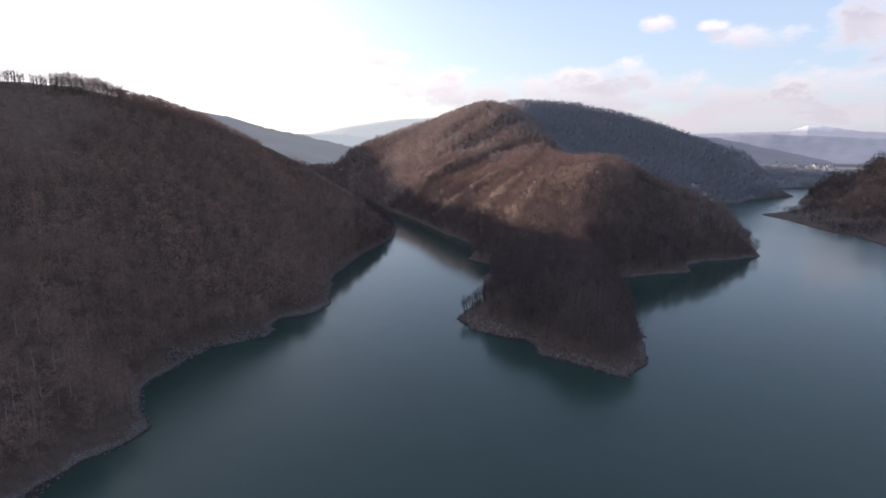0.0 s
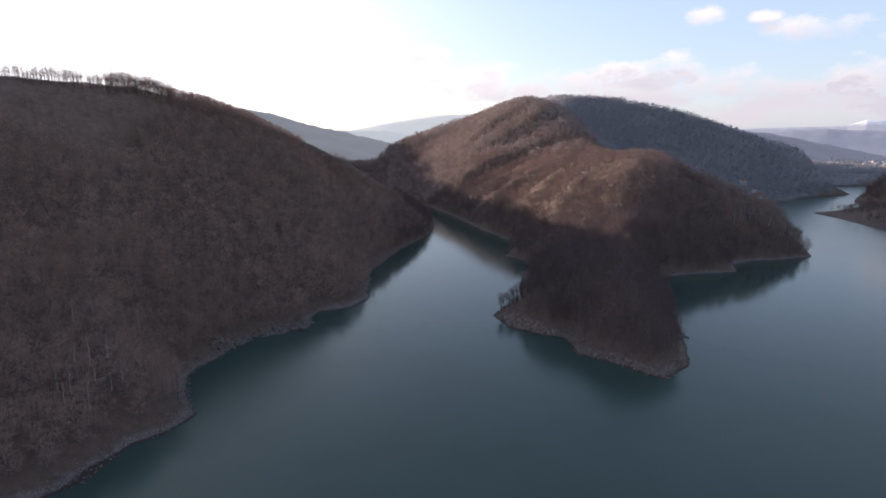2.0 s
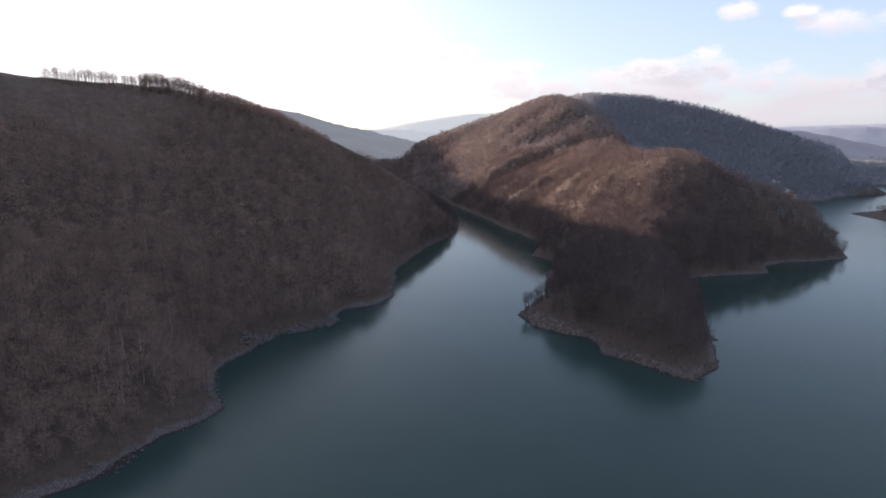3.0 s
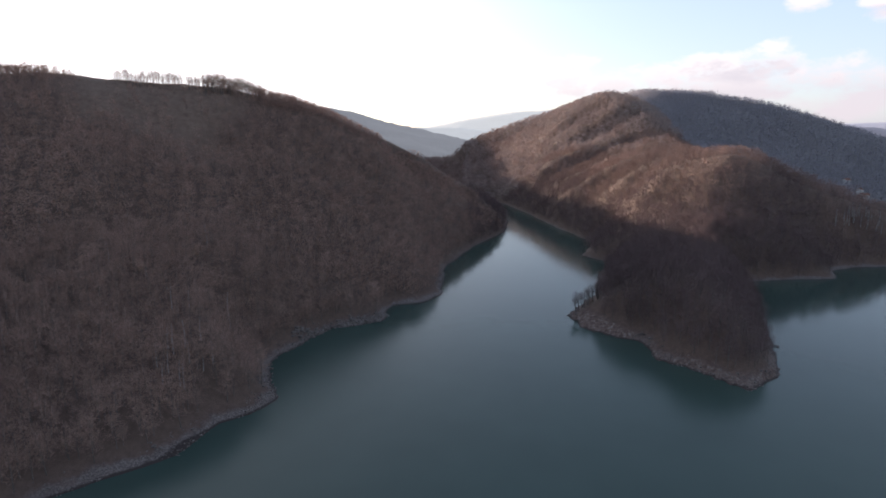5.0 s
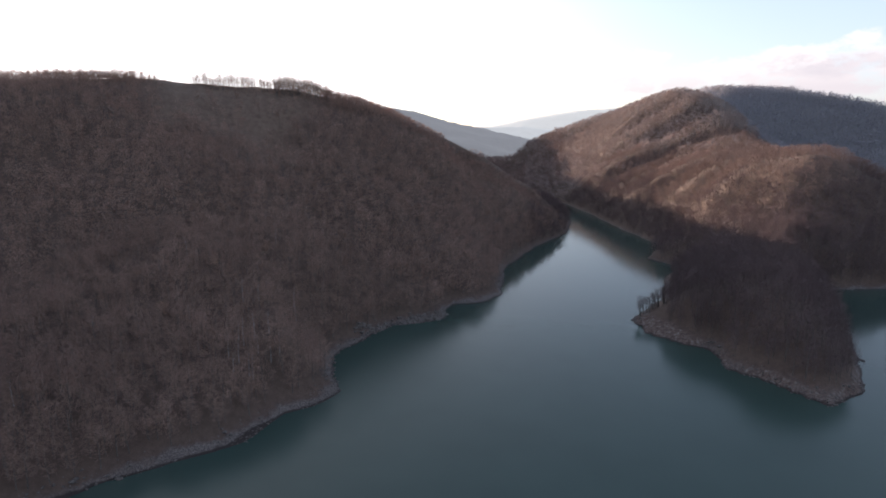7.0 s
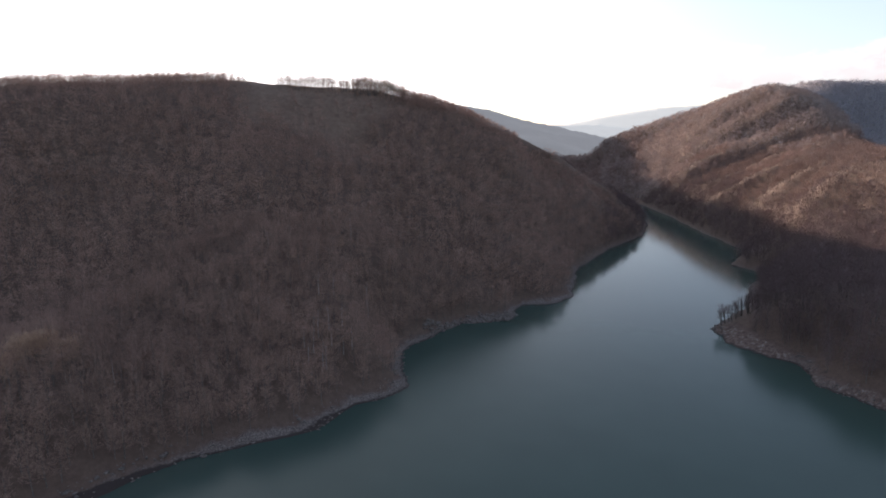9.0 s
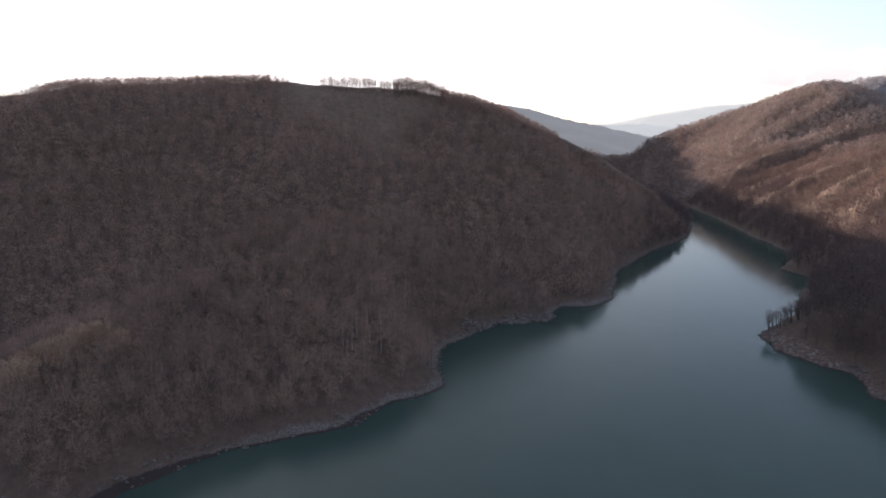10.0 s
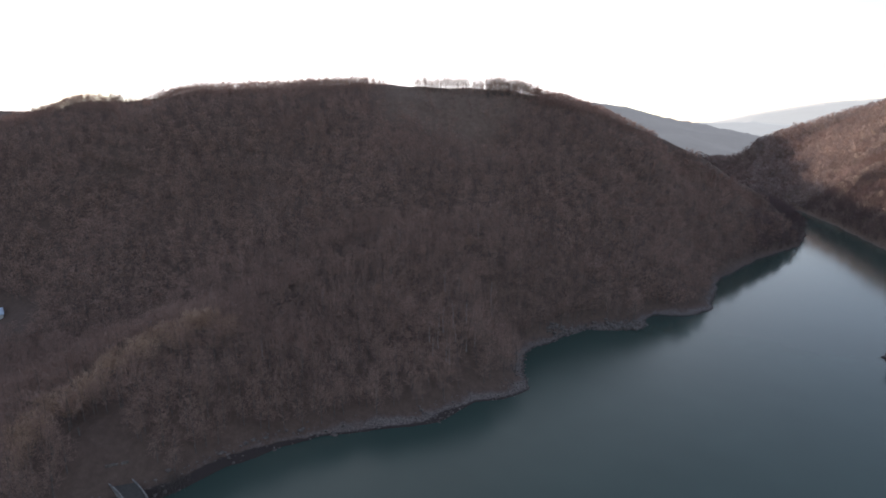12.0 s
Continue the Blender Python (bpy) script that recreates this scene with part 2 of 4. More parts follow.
SHORE_WEST = [(-150, -90), (-172, 10), (-174, 45), (-166, 66), (-167, 82), (-163, 103), (-156, 116), (-145, 129), (-131, 145), (-127, 163), (-125, 176),
              (-118, 187), (-114, 200), (-124, 210), (-133, 227), (-135, 242), (-131, 265), (-126, 286), (-116, 291), (-98, 306), (-103, 325), (-102, 336),
              (-86, 342), (-78, 366), (-84, 400), (-90, 450), (-80, 540), (-59, 622), (-61, 700), (-80, 800), (-120, 900), (-150, 935)]
SHORE_MID = [(-128, 945), (-85, 890), (-39, 780), (4, 661), (38, 583), (24, 518), (50, 487), (36, 455), (34, 430), (27, 382), (10, 337), (17, 316),
             (32, 308), (50, 300), (52, 276), (66, 269), (77, 257), (86, 248), (103, 266), (110, 290), (124, 345), (135, 400), (141, 447), (174, 457),
             (213, 470), (225, 500), (242, 513), (280, 524), (314, 541), (338, 602), (348, 700), (380, 820), (430, 940), (484, 1012)]
SHORE_FAR = [(543, 1026), (590, 1085), (627, 1115), (734, 1169), (725, 1200), (763, 1290), (832, 1389), (936, 1415), (850, 1290), (767, 1183), (665, 1045),
             (655, 990), (560, 910), (498, 874), (501, 797), (492, 696), (500, 662), (480, 589), (520, 450), (560, 300), (520, 100), (350, -80), (150, -190), (-50, -190)]
LAKE = np.array(SHORE_WEST + SHORE_MID + SHORE_FAR, float)

# ridges, spurs and hollows: bearing, distance, height of the ground
RIDGE_WEST = [(100, 640, 112), (88, 620, 108), (76, 600, 118), (70.5, 580, 139), (66.5, 562, 130), (63.6, 540, 144), (58.8, 530, 146), (51.7, 520, 150),
              (47.4, 510, 151), (44.1, 505, 149), (39.7, 500, 144), (36, 500, 143), (34, 500, 141), (31.9, 508, 141), (28.6, 520, 134.5), (24.2, 540, 127), (19.4, 560, 105), (15.9, 580, 89),
              (12.4, 610, 70), (8.6, 640, 40), (6.2, 660, 12)]
SPUR_WEST = [(38, 455, 116), (39, 385, 92), (36, 310, 52), (33, 255, 16)]
HUMP = [(86, 205, 0), (79.6, 208, 4), (76.9, 216, 10), (72.9, 228, 14), (70, 232, 22), (65.7, 237, 23), (62.4, 242, 24), (59, 247, 16), (56, 252, 12)]
HOLLOW = [(95, 290, -3), (84, 330, 0), (80, 410, 3), (76, 340, 5), (72, 305, 9), (66, 298, 17), (61, 292, 24)]
RIDGE_MID = [(12, 1400, 42), (9.6, 1420, 76), (4.8, 1400, 125), (0.9, 1370, 153), (-1.9, 1290, 177), (-4.6, 1230, 188), (-7, 1110, 165), (-8.2, 950, 102), (-8.4, 840, 85),
             (-12.1, 690, 80), (-15.3, 620, 87), (-16.9, 600, 76), (-20.2, 600, 53), (-24.1, 618, 41), (-26.4, 632, 33), (-27.9, 642, 26), (-29.0, 650, 15)]
SPUR_MID = [(-13.5, 530, 42), (-14, 460, 20), (-13, 400, 16), (-12, 350, 20), (-13.5, 310, 20), (-16, 285, 12)]
RIDGE_EAST = [(0, 1650, 140), (-6.4, 1600, 199), (-9.1, 1600, 200), (-12.9, 1560, 191), (-17.7, 1500, 169), (-21.3, 1430, 143), (-25.2, 1400, 108),
              (-28.5, 1380, 80), (-30.8, 1370, 46)]
SADDLE_EAST = [(-11, 1230, 100), (-16, 950, 55), (-22, 820, 25)]
VALLEY_NORTH = [(45, 900, 70), (34, 860, 60), (24, 850, 40), (17, 880, 20), (12, 960, 6), (9.8, 1100, 14), (10.5, 1220, 18), (13, 1650, 30)]
BEHIND_RIDGES = [(10, 1950, 60), (20, 2000, 60), (35, 2000, 70), (-5, 2000, 60), (-15, 2000, 40), (5, 2600, 70), (20, 2700, 70), (-10, 2700, 50), (-24, 1900, 20)]
RIB_ONE = [(-7, 1050, 132), (-1, 960, 78), (4, 870, 28)]
RIB_TWO = [(-8.4, 820, 80), (-4, 770, 50), (0.5, 720, 20)]
CLEFT = [(-6, 930, 80), (-1.5, 850, 46), (2.2, 790, 16)]
# ribs down the west face of the middle hill: bearing, distance along each crest, and how far it stands out
MID_RIBS = [([(-5.5, 1190), (-1, 1150), (3, 1110), (7.5, 1080)], 8), ([(-6.2, 1080), (-2.5, 1060), (1.5, 1030), (6.5, 1010)], 11), ([(-7.2, 985), (-3.7, 950), (-0.3, 925), (4.5, 900)], 13),
            ([(-8.2, 905), (-4.8, 865), (-2, 840), (2.6, 805)], 17), ([(-9.2, 815), (-6.2, 775), (-3, 750), (0.8, 735)], 16), ([(-10.4, 745), (-7.6, 695), (-4.6, 672), (-1, 665)], 15),
            ([(-12.4, 685), (-10, 635), (-8, 606), (-5, 580)], 14), ([(-15.2, 615), (-14.6, 570), (-13.2, 540), (-11, 522)], 10)]
HILLS_RIGHT = [(-34.3, 1330, 66), (-35.6, 1300, 94), (-38, 1260, 102), (-42, 1200, 115), (-50, 1000, 110), (-60, 950, 100)]
LOW_RIGHT = [(-36.5, 1090, 32), (-38.5, 1060, 36), (-42, 1000, 45), (-48, 900, 55)]
# Unseen ridge, added only to cast the shadow line on the middle hill.
SHADOW_RIDGE = [(-740, 800, 136), (-665, 950, 160), (-622, 1040, 148), (-590, 1100, 127), (-535, 1155, 105), (-462, 1222, 84), (-424, 1270, 76), (-345, 1320, 52), (-300, 1400, 40)]
FLAT_EAST = [(560, 760, 4), (600, 830, 5), (640, 900, 6), (700, 900, 8), (620, 720, 6), (700, 1000, 8), (760, 1060, 12), (640, 620, 8), (720, 800, 14)]
PLAIN = [(-29.5, 1760, 20), (-31, 1740, 17), (-33, 1720, 15), (-35, 1740, 18), (-37, 1800, 24), (-31, 2400, 12), (-34, 2500, 12), (-38, 2300, 20), (-26, 2300, 14), (-45, 1900, 40), (-31, 3000, 14), (-36, 3000, 14)]
OUTER = [(a, 4900, 30) for a in range(-180, 180, 30)] + [(120, 900, 60), (150, 700, 80), (180, 700, 90), (-150, 700, 90), (-120, 800, 90), (-90, 950, 90)]


def along(points, step):
    """Points at even steps along a line of places."""
    p = np.array(points, float)
    out = []
    for a, b in zip(p[:-1], p[1:]):
        n = max(1, int(np.linalg.norm((b - a)[:2]) / step))
        out += [a + (b - a) * k / n for k in range(n)]
    return np.array(out + [p[-1]])


def lie():
    """Weights of the smooth surface through shores, ridges and hollows."""
    known = []
    for line, step in ((RIDGE_WEST, 35), (SPUR_WEST, 30), (HUMP, 30), (HOLLOW, 50), (RIDGE_MID, 40), (SPUR_MID, 30), (RIDGE_EAST, 80), (SADDLE_EAST, 80),
                       (VALLEY_NORTH, 80), (HILLS_RIGHT, 90), (RIB_ONE, 40), (RIB_TWO, 40), (CLEFT, 40), (LOW_RIGHT, 60)):
        known.append(along([(*polar(a, d), z) for a, d, z in line], step))
    known.append(np.array([(*polar(a, d), z) for a, d, z in PLAIN + OUTER + BEHIND_RIDGES]))
    known += [np.array(FLAT_EAST, float), along(SHADOW_RIDGE, 60)]
    shore = along(np.c_[LAKE, np.full(len(LAKE), 2.0)], 30)
    known = np.concatenate([*known, shore])
    r = np.linalg.norm(known[:, None, :2] - known[None, :, :2], axis=-1)
    a = np.sqrt(r * r + 400.0)
    n = len(known)
    full = np.zeros((n + 1, n + 1))
    full[:n, :n], full[:n, n], full[n, :n] = a + 2.0 * np.eye(n) * -1, 1, 1
    w = np.linalg.solve(full, np.r_[known[:, 2], 0])
    return known[:, :2], w


CENTRES, WEIGHTS = lie()


def lattice(ix, iy, seed):
    h = (ix.astype(np.int64) * 374761393 + iy.astype(np.int64) * 668265263 + seed * 1442695041) & 0x7FFFFFFF
    h = ((h ^ (h >> 13)) * 1274126177) & 0x7FFFFFFF
    return ((h ^ (h >> 16)) & 0xFFFF) / 65535.0


def value_noise(x, y, size, seed):
    x, y = x / size, y / size
    ix, iy = np.floor(x), np.floor(y)
    fx, fy = x - ix, y - iy
    fx, fy = fx * fx * (3 - 2 * fx), fy * fy * (3 - 2 * fy)
    a, b = lattice(ix, iy, seed), lattice(ix + 1, iy, seed)
    c, d = lattice(ix, iy + 1, seed), lattice(ix + 1, iy + 1, seed)
    return (a + (b - a) * fx) * (1 - fy) + (c + (d - c) * fx) * fy


def shore_distance(x, y):
    """Metres from the shore, above nought on land."""
    best = np.full(x.shape, 1e9)
    inside = np.zeros(x.shape, bool)
    for (ax, ay), (bx, by) in zip(LAKE, np.roll(LAKE, -1, 0)):
        ex, ey = bx - ax, by - ay
        t = np.clip(((x - ax) * ex + (y - ay) * ey) / (ex * ex + ey * ey), 0, 1)
        best = np.minimum(best, (x - ax - t * ex) ** 2 + (y - ay - t * ey) ** 2)
        if ey:
            inside ^= ((ay > y) != (by > y)) & (x < ex * (y - ay) / ey + ax)
    d = np.sqrt(best)
    return np.where(inside, -d, d)


def smooth(a, b, v):
    t = np.clip((v - a) / (b - a), 0, 1)
    return t * t * (3 - 2 * t)


CRESTS = np.concatenate([along([polar(a, d) for a, d, _ in line], 25) for line in (RIDGE_WEST, RIDGE_MID, RIDGE_EAST, HILLS_RIGHT, HUMP)])


def crest_distance(x, y):
    """Metres from the nearest crest line."""
    best = np.full(x.shape, 1e9)
    for cx, cy in CRESTS:
        best = np.minimum(best, (x - cx) ** 2 + (y - cy) ** 2)
    return np.sqrt(best)


def height(x, y):
    """The height of the ground, in metres above the water."""
    x, y = np.asarray(x, float), np.asarray(y, float)
    z = np.full(x.shape, WEIGHTS[-1])
    for (cx, cy), w in zip(CENTRES, WEIGHTS):
        z += w * np.sqrt((x - cx) ** 2 + (y - cy) ** 2 + 400.0)
    wob = value_noise(x, y, 17, 5) * 5 + value_noise(x, y, 7, 6) * 2.5 - 3.75
    d = shore_distance(x, y) + wob * 0.6
    inland = smooth(12, 70, d)
    near_crest = crest_distance(x, y)
    gully = ((np.abs(value_noise(x, y, 95, 1) - 0.5) * 2 - 0.6) * 18 + (np.abs(value_noise(x + 40, y, 42, 2) - 0.5) * 2 - 0.5) * 7) * smooth(10, 90, near_crest)
    middle_hill = smooth(-140, -60, x - 0.12 * (y - 600)) * smooth(500, 600, y) * (1 - smooth(1400, 1500, y)) * (1 - smooth(330, 400, x))
    rib = np.full(x.shape, -0.3)
    for points, stand_out in MID_RIBS:
        best = np.full(x.shape, 1e9)
        for cx, cy in along([polar(a, r) for a, r in points], 18):
            best = np.minimum(best, (x - cx) ** 2 + (y - cy) ** 2)
        rib = np.maximum(rib, stand_out / 15 * np.exp(-best / 24.0**2) - 0.3)
    z += inland * 12.5 * rib * middle_hill * smooth(8, 60, near_crest)
    back = smooth(900, 1150, np.hypot(x, y)) * smooth(120, 260, x + 0.1 * (y - 1000))
    gully *= (1 - 0.65 * middle_hill) * (1 - 0.7 * back)
    z += 10 * smooth(3, 30, d) * np.exp(-np.maximum(d, 0) / 90) * (1 - smooth(380, 460, x) * (y < 960 + 1.1 * (x - 500))) * (1 - 0.85 * smooth(-75, -55, x) * (1 - smooth(40, 75, x)) * smooth(430, 500, y))
    z += inland * gully + (value_noise(x, y, 14, 3) - 0.5) * 2.0 * smooth(3, 25, d)
    z += smooth(1650, 2300, np.hypot(x, y)) * (14 + 8 * value_noise(x, y, 300, 4) - z)
    # unseen hill, added behind the back ridge to shade the plain
    z += 150 * np.exp(-((x - 520) ** 2 + (y - 2086) ** 2) / 350.0**2)
    flat = smooth(440, 500, x) * (1 - smooth(1000, 1100, y))
    steep = 0.85 - 0.5 * flat
    bank = d * (steep + 0.5 * (value_noise(x, y, 33, 8) - 0.5) + 0.7 * cliff(x, y) + 0.5 * (value_noise(x, y, 5, 18) - 0.5) * cliff(x, y))
    land = np.minimum(np.maximum(z, 1.2 + 0.05 * np.minimum(d, 50)), np.maximum(bank, 0.25 * d) + 0.3 * np.maximum(d - 8, 0))
    land = np.where(d > 0, land, np.maximum(0.3 * d, -14))
    return land


def meadow(x, y):
    """How far the ground is open grass: the brow of the west ridge and the flat east shore."""
    az, dist = np.degrees(np.arctan2(-x, y)) + 2.4 * (value_noise(x, y, 16, 10) - 0.5), np.hypot(x, y)
    foot = np.interp(az, (29, 31.5, 35, 40, 44, 48), (470, 440, 424, 428, 446, 480))
    brow = smooth(29, 31, az) * (1 - smooth(43, 47.5, az)) * smooth(-22, 30, dist - foot + 44 * (value_noise(x, y, 40, 9) - 0.5) + 24 * (value_noise(x, y, 13, 19) - 0.5))
    brow = np.maximum(brow, smooth(64, 65, az) * (1 - smooth(67, 68, az)) * smooth(530, 545, dist) )
    east = smooth(430, 480, x) * (1 - smooth(5, 12, height(x, y))) * (1 - smooth(1500, 1700, y))
    east *= y < 960 + 1.1 * (x - 500)
    return np.clip(np.maximum(brow * (dist < 640), east), 0, 1)


def cliff(x, y):
    """Where the shore breaks off in bare steep banks: the front of the peninsula, most of all its western tip."""
    front = smooth(0, 8, x) * (1 - smooth(108, 120, x)) * (1 - smooth(315, 350, y)) * smooth(225, 245, y)
    tip = np.exp(-((x - 22) ** 2 + (y - 330) ** 2) / 26.0**2)
    return np.clip(0.3 * front * (0.3 + 1.4 * value_noise(x, y, 12, 61)) + 0.62 * tip, 0, 1.0)


def mud(x, y):
    """Where the fallen water has left a wide muddy strip: the near west shore."""
    return (x < 0) * np.maximum(1 - smooth(88, 118, y), 0.7 * np.exp(-((y - 158) / 9.0) ** 2))


def mesh_object(name, verts, faces, mats, tint=None, slots=None, smooth_faces=False, parent=None):
    me = bpy.data.meshes.new(name)
    k = faces.shape[1]
    me.vertices.add(len(verts))
    me.vertices.foreach_set("co", np.asarray(verts, np.float32).ravel())
    me.loops.add(faces.size)
    me.loops.foreach_set("vertex_index", faces.astype(np.int32).ravel())
    me.polygons.add(len(faces))
    me.polygons.foreach_set("loop_start", np.arange(0, faces.size, k, dtype=np.int32))
    for m in mats:
        me.materials.append(m)
    if slots is not None:
        me.polygons.foreach_set("material_index", slots.astype(np.int32))
    if smooth_faces:
        me.polygons.foreach_set("use_smooth", np.ones(len(faces), bool))
    for key, values in (tint or {}).items():
        a = me.attributes.new(key, "FLOAT", "POINT")
        a.data.foreach_set("value", np.asarray(values, np.float32))
    me.update(calc_edges=True)
    ob = new(name, me)
    ob.parent = parent
    return ob


def steps(inner_a, inner_b, fine, a, b, grow=1.08):
    """Grid lines: even and close between inner_a and inner_b, wider and wider beyond."""
    mid = list(np.arange(inner_a, inner_b + fine / 2, fine))
    s, v = fine, mid[-1]
    while v < b:
        s *= grow
        v += s
        mid.append(min(v, b))
    s, v = fine, mid[0]
    while v > a:
        s *= grow
        v -= s
        mid.insert(0, max(v, a))
    return np.array(mid)


def build_ground():
    gx, gy = steps(-440, 420, 4.5, -4950, 4950, 1.045), steps(40, 720, 4.5, -4950, 4950, 1.021)
    x, y = np.meshgrid(gx, gy)
    z = height(x.ravel(), y.ravel())
    v = np.c_[x.ravel(), y.ravel(), z]
    nx, ny = len(gx), len(gy)
    i = (np.arange(ny - 1)[:, None] * nx + np.arange(nx - 1)[None]).ravel()
    f = np.c_[i, i + 1, i + nx + 1, i + nx]
    # the banks of the sheltered inlet are overgrown, the others bare and stony
    stony = 1 - 0.45 * (1 - smooth(100, 150, v[:, 1])) * (v[:, 0] < 0) - 0.75 * smooth(390, 470, v[:, 1]) * (1 - smooth(55, 110, v[:, 0])) - 0.35 * smooth(600, 800, np.hypot(v[:, 0], v[:, 1])) * smooth(55, 110, v[:, 0])
    # mask of the paled litter: back hill and plain, in place of haze
    hazed = smooth(1000, 1180, np.hypot(v[:, 0], v[:, 1])) * smooth(120, 200, v[:, 0] + 0.1 * (v[:, 1] - 1000)) * 0.9
    hazed *= np.maximum(smooth(-31.5, -30.5, np.degrees(np.arctan2(-v[:, 0], v[:, 1]))), smooth(1380, 1450, np.hypot(v[:, 0], v[:, 1])))
    ob = mesh_object("ground", v, f, [GROUND], {"meadow": meadow(v[:, 0], v[:, 1]), "stony": stony, "cliff": cliff(v[:, 0], v[:, 1]), "hazed_litter": hazed, "mud": mud(v[:, 0], v[:, 1])}, smooth_faces=True)
    tagged(ob, "brown leaf-littered hills with stony shores round the lake", "ground", kind="structure")


def build_water():
    ob = mesh_object("water", np.array([(-600, -400, 0), (1200, -400, 0), (1200, 1600, 0), (-600, 1600, 0)], float), np.array([[0, 1, 2, 3]]), [WATER])
    tagged(ob, "calm green reservoir water with faint ripples", "water", kind="structure")


build_ground()
build_water()


# ---- trees ----
def tube(a, b, ra, rb, sides):
    """A tapered tube from a to b: points and triangles."""
    a, b = np.array(a, float), np.array(b, float)
    way = (b - a) / max(np.linalg.norm(b - a), 1e-6)
    side = np.cross(way, (0.31, 0.95, 0.05))
    side /= np.linalg.norm(side)
    other = np.cross(way, side)
    ang = np.arange(sides) * 2 * math.pi / sides
    ring = np.cos(ang)[:, None] * side + np.sin(ang)[:, None] * other
    v = np.concatenate([a + ring * ra, b + ring * rb])
    k = np.arange(sides)
    n = (k + 1) % sides
    f = np.concatenate([np.c_[k, n, n + sides], np.c_[k, n + sides, k + sides]])
    return v, f


def bare_tree(rng, tall, limbs, twigs, width, spread, sides=5, low=0.3, girth=1.0, fill=0.0):
    """A leafless tree: trunk and limbs in one list, fine twigs in another, each as points and triangles. fill: the share of twigs all through the crown."""
    wood, fine = [], []
    lean = rng.normal(0, 0.025, 2) * tall
    top = np.array([lean[0], lean[1], tall * 0.86])
    bend = top * 0.5 + np.array([*rng.normal(0, 0.015, 2) * tall, 0])
    r0 = (tall * 0.013 + 0.03) * girth
    wood.append(tube((0, 0, -1.0), bend, r0, r0 * 0.65, sides))
    wood.append(tube(bend, top, r0 * 0.65, r0 * 0.15, sides))
    tips = [(bend, top)]
    for k in range(limbs):
        u = low + (0.85 - low) * (k + rng.random()) / limbs
        start = bend * (u / 0.5) if u < 0.5 else bend + (top - bend) * ((u - 0.5) / 0.5)
        ang = k * 2.4 + rng.random()
        reach = spread * tall * (0.55 + 0.5 * rng.random()) * (1.15 - 0.75 * max(u - low, 0))
        rise = reach * (0.75 + 0.6 * rng.random())
        end = start + np.array([math.cos(ang) * reach, math.sin(ang) * reach, min(rise, tall - start[2])])
        wood.append(tube(start, end, r0 * 0.4 * (1.1 - u), r0 * 0.08, 3))
        tips.append((start, end))
    for k in range(twigs):
        a, b = tips[rng.integers(len(tips))]
        p = a + (b - a) * (0.15 + 0.9 * rng.random()) + rng.normal(0, 0.03 * tall, 3)
        if rng.random() < fill:
            way = rng.normal(0, 1, 3)
            way *= rng.random() ** 0.4 / np.linalg.norm(way)
            way[2] = rng.uniform(-1, 1)
            way[:2] *= 1.25 * math.sqrt(max(0.05, 1 - (0.85 * way[2]) ** 2))
            p = np.array([way[0] * spread * tall * 0.95, way[1] * spread * tall * 0.95, tall * (0.5 + 0.5 * low + (0.42 - 0.42 * low) * way[2])]) + (*(lean * 0.5), 0)
        out = np.array([p[0], p[1], 0.0])
        out = out / max(np.linalg.norm(out), 0.3) + rng.normal(0, 0.75, 3) + (0, 0, 0.65)
        out /= np.linalg.norm(out)
        length = tall * (0.07 + 0.09 * rng.random())
        q = p + out * length
        w = np.cross(out, rng.normal(0, 1, 3))
        w = w / max(np.linalg.norm(w), 1e-3) * width
        fine.append((np.array([p - w * 0.5, p + w * 0.5, q]), np.array([[0, 1, 2]])))

    def joined(parts):
        off, vs, fs = 0, [], []
        for v, f in parts:
            vs.append(v)
            fs.append(f + off)
            off += len(v)
        return np.concatenate(vs), np.concatenate(fs)

    return joined(wood), joined(fine)


def forest(name, places, sizes, kinds, label, rng, pale=0.0, twig=TWIG, bark=BARK):
    """Many trees, too many to count, as one thing of trunks and twigs."""
    vs, fs, ms, ts, off = [], [], [], [], 0
    which, turn, tone = rng.integers(len(kinds), size=len(places)), rng.random(len(places)) * 6.283, rng.random(len(places)) * 0.8
    tone = (tone * 0.5 + 0.55 * (0.6 * value_noise(places[:, 0], places[:, 1], 70, 71) + 0.4 * value_noise(places[:, 0], places[:, 1], 23, 72)) - 0.05).clip(0, 0.8)
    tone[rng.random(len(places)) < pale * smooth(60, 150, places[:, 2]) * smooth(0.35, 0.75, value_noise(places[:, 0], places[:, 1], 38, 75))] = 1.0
    for k, (wood, fine) in enumerate(kinds):
        mine = np.where(which == k)[0]
        if not len(mine):
            continue
        v = np.concatenate([wood[0], fine[0]])
        f = np.concatenate([wood[1], fine[1] + len(wood[0])])
        slot = np.r_[np.zeros(len(wood[1])), np.ones(len(fine[1]))]
        c, s = np.cos(turn[mine]), np.sin(turn[mine])
        vv = v[None] * sizes[mine, None, None]
        out = np.stack([vv[..., 0] * c[:, None] - vv[..., 1] * s[:, None], vv[..., 0] * s[:, None] + vv[..., 1] * c[:, None], vv[..., 2]], -1) + places[mine, None]
        vs.append(out.reshape(-1, 3))
        fs.append((f[None] + (np.arange(len(mine)) * len(v))[:, None, None] + off).reshape(-1, 3))
        ms.append(np.tile(slot, len(mine)))
        ts.append(np.repeat(tone[mine], len(v)))
        off += len(mine) * len(v)
    ob = mesh_object(name, np.concatenate(vs), np.concatenate(fs), [bark, twig], {"tint": np.concatenate(ts)}, np.concatenate(ms))
    return tagged(ob, label, "forest", kind="stuff")


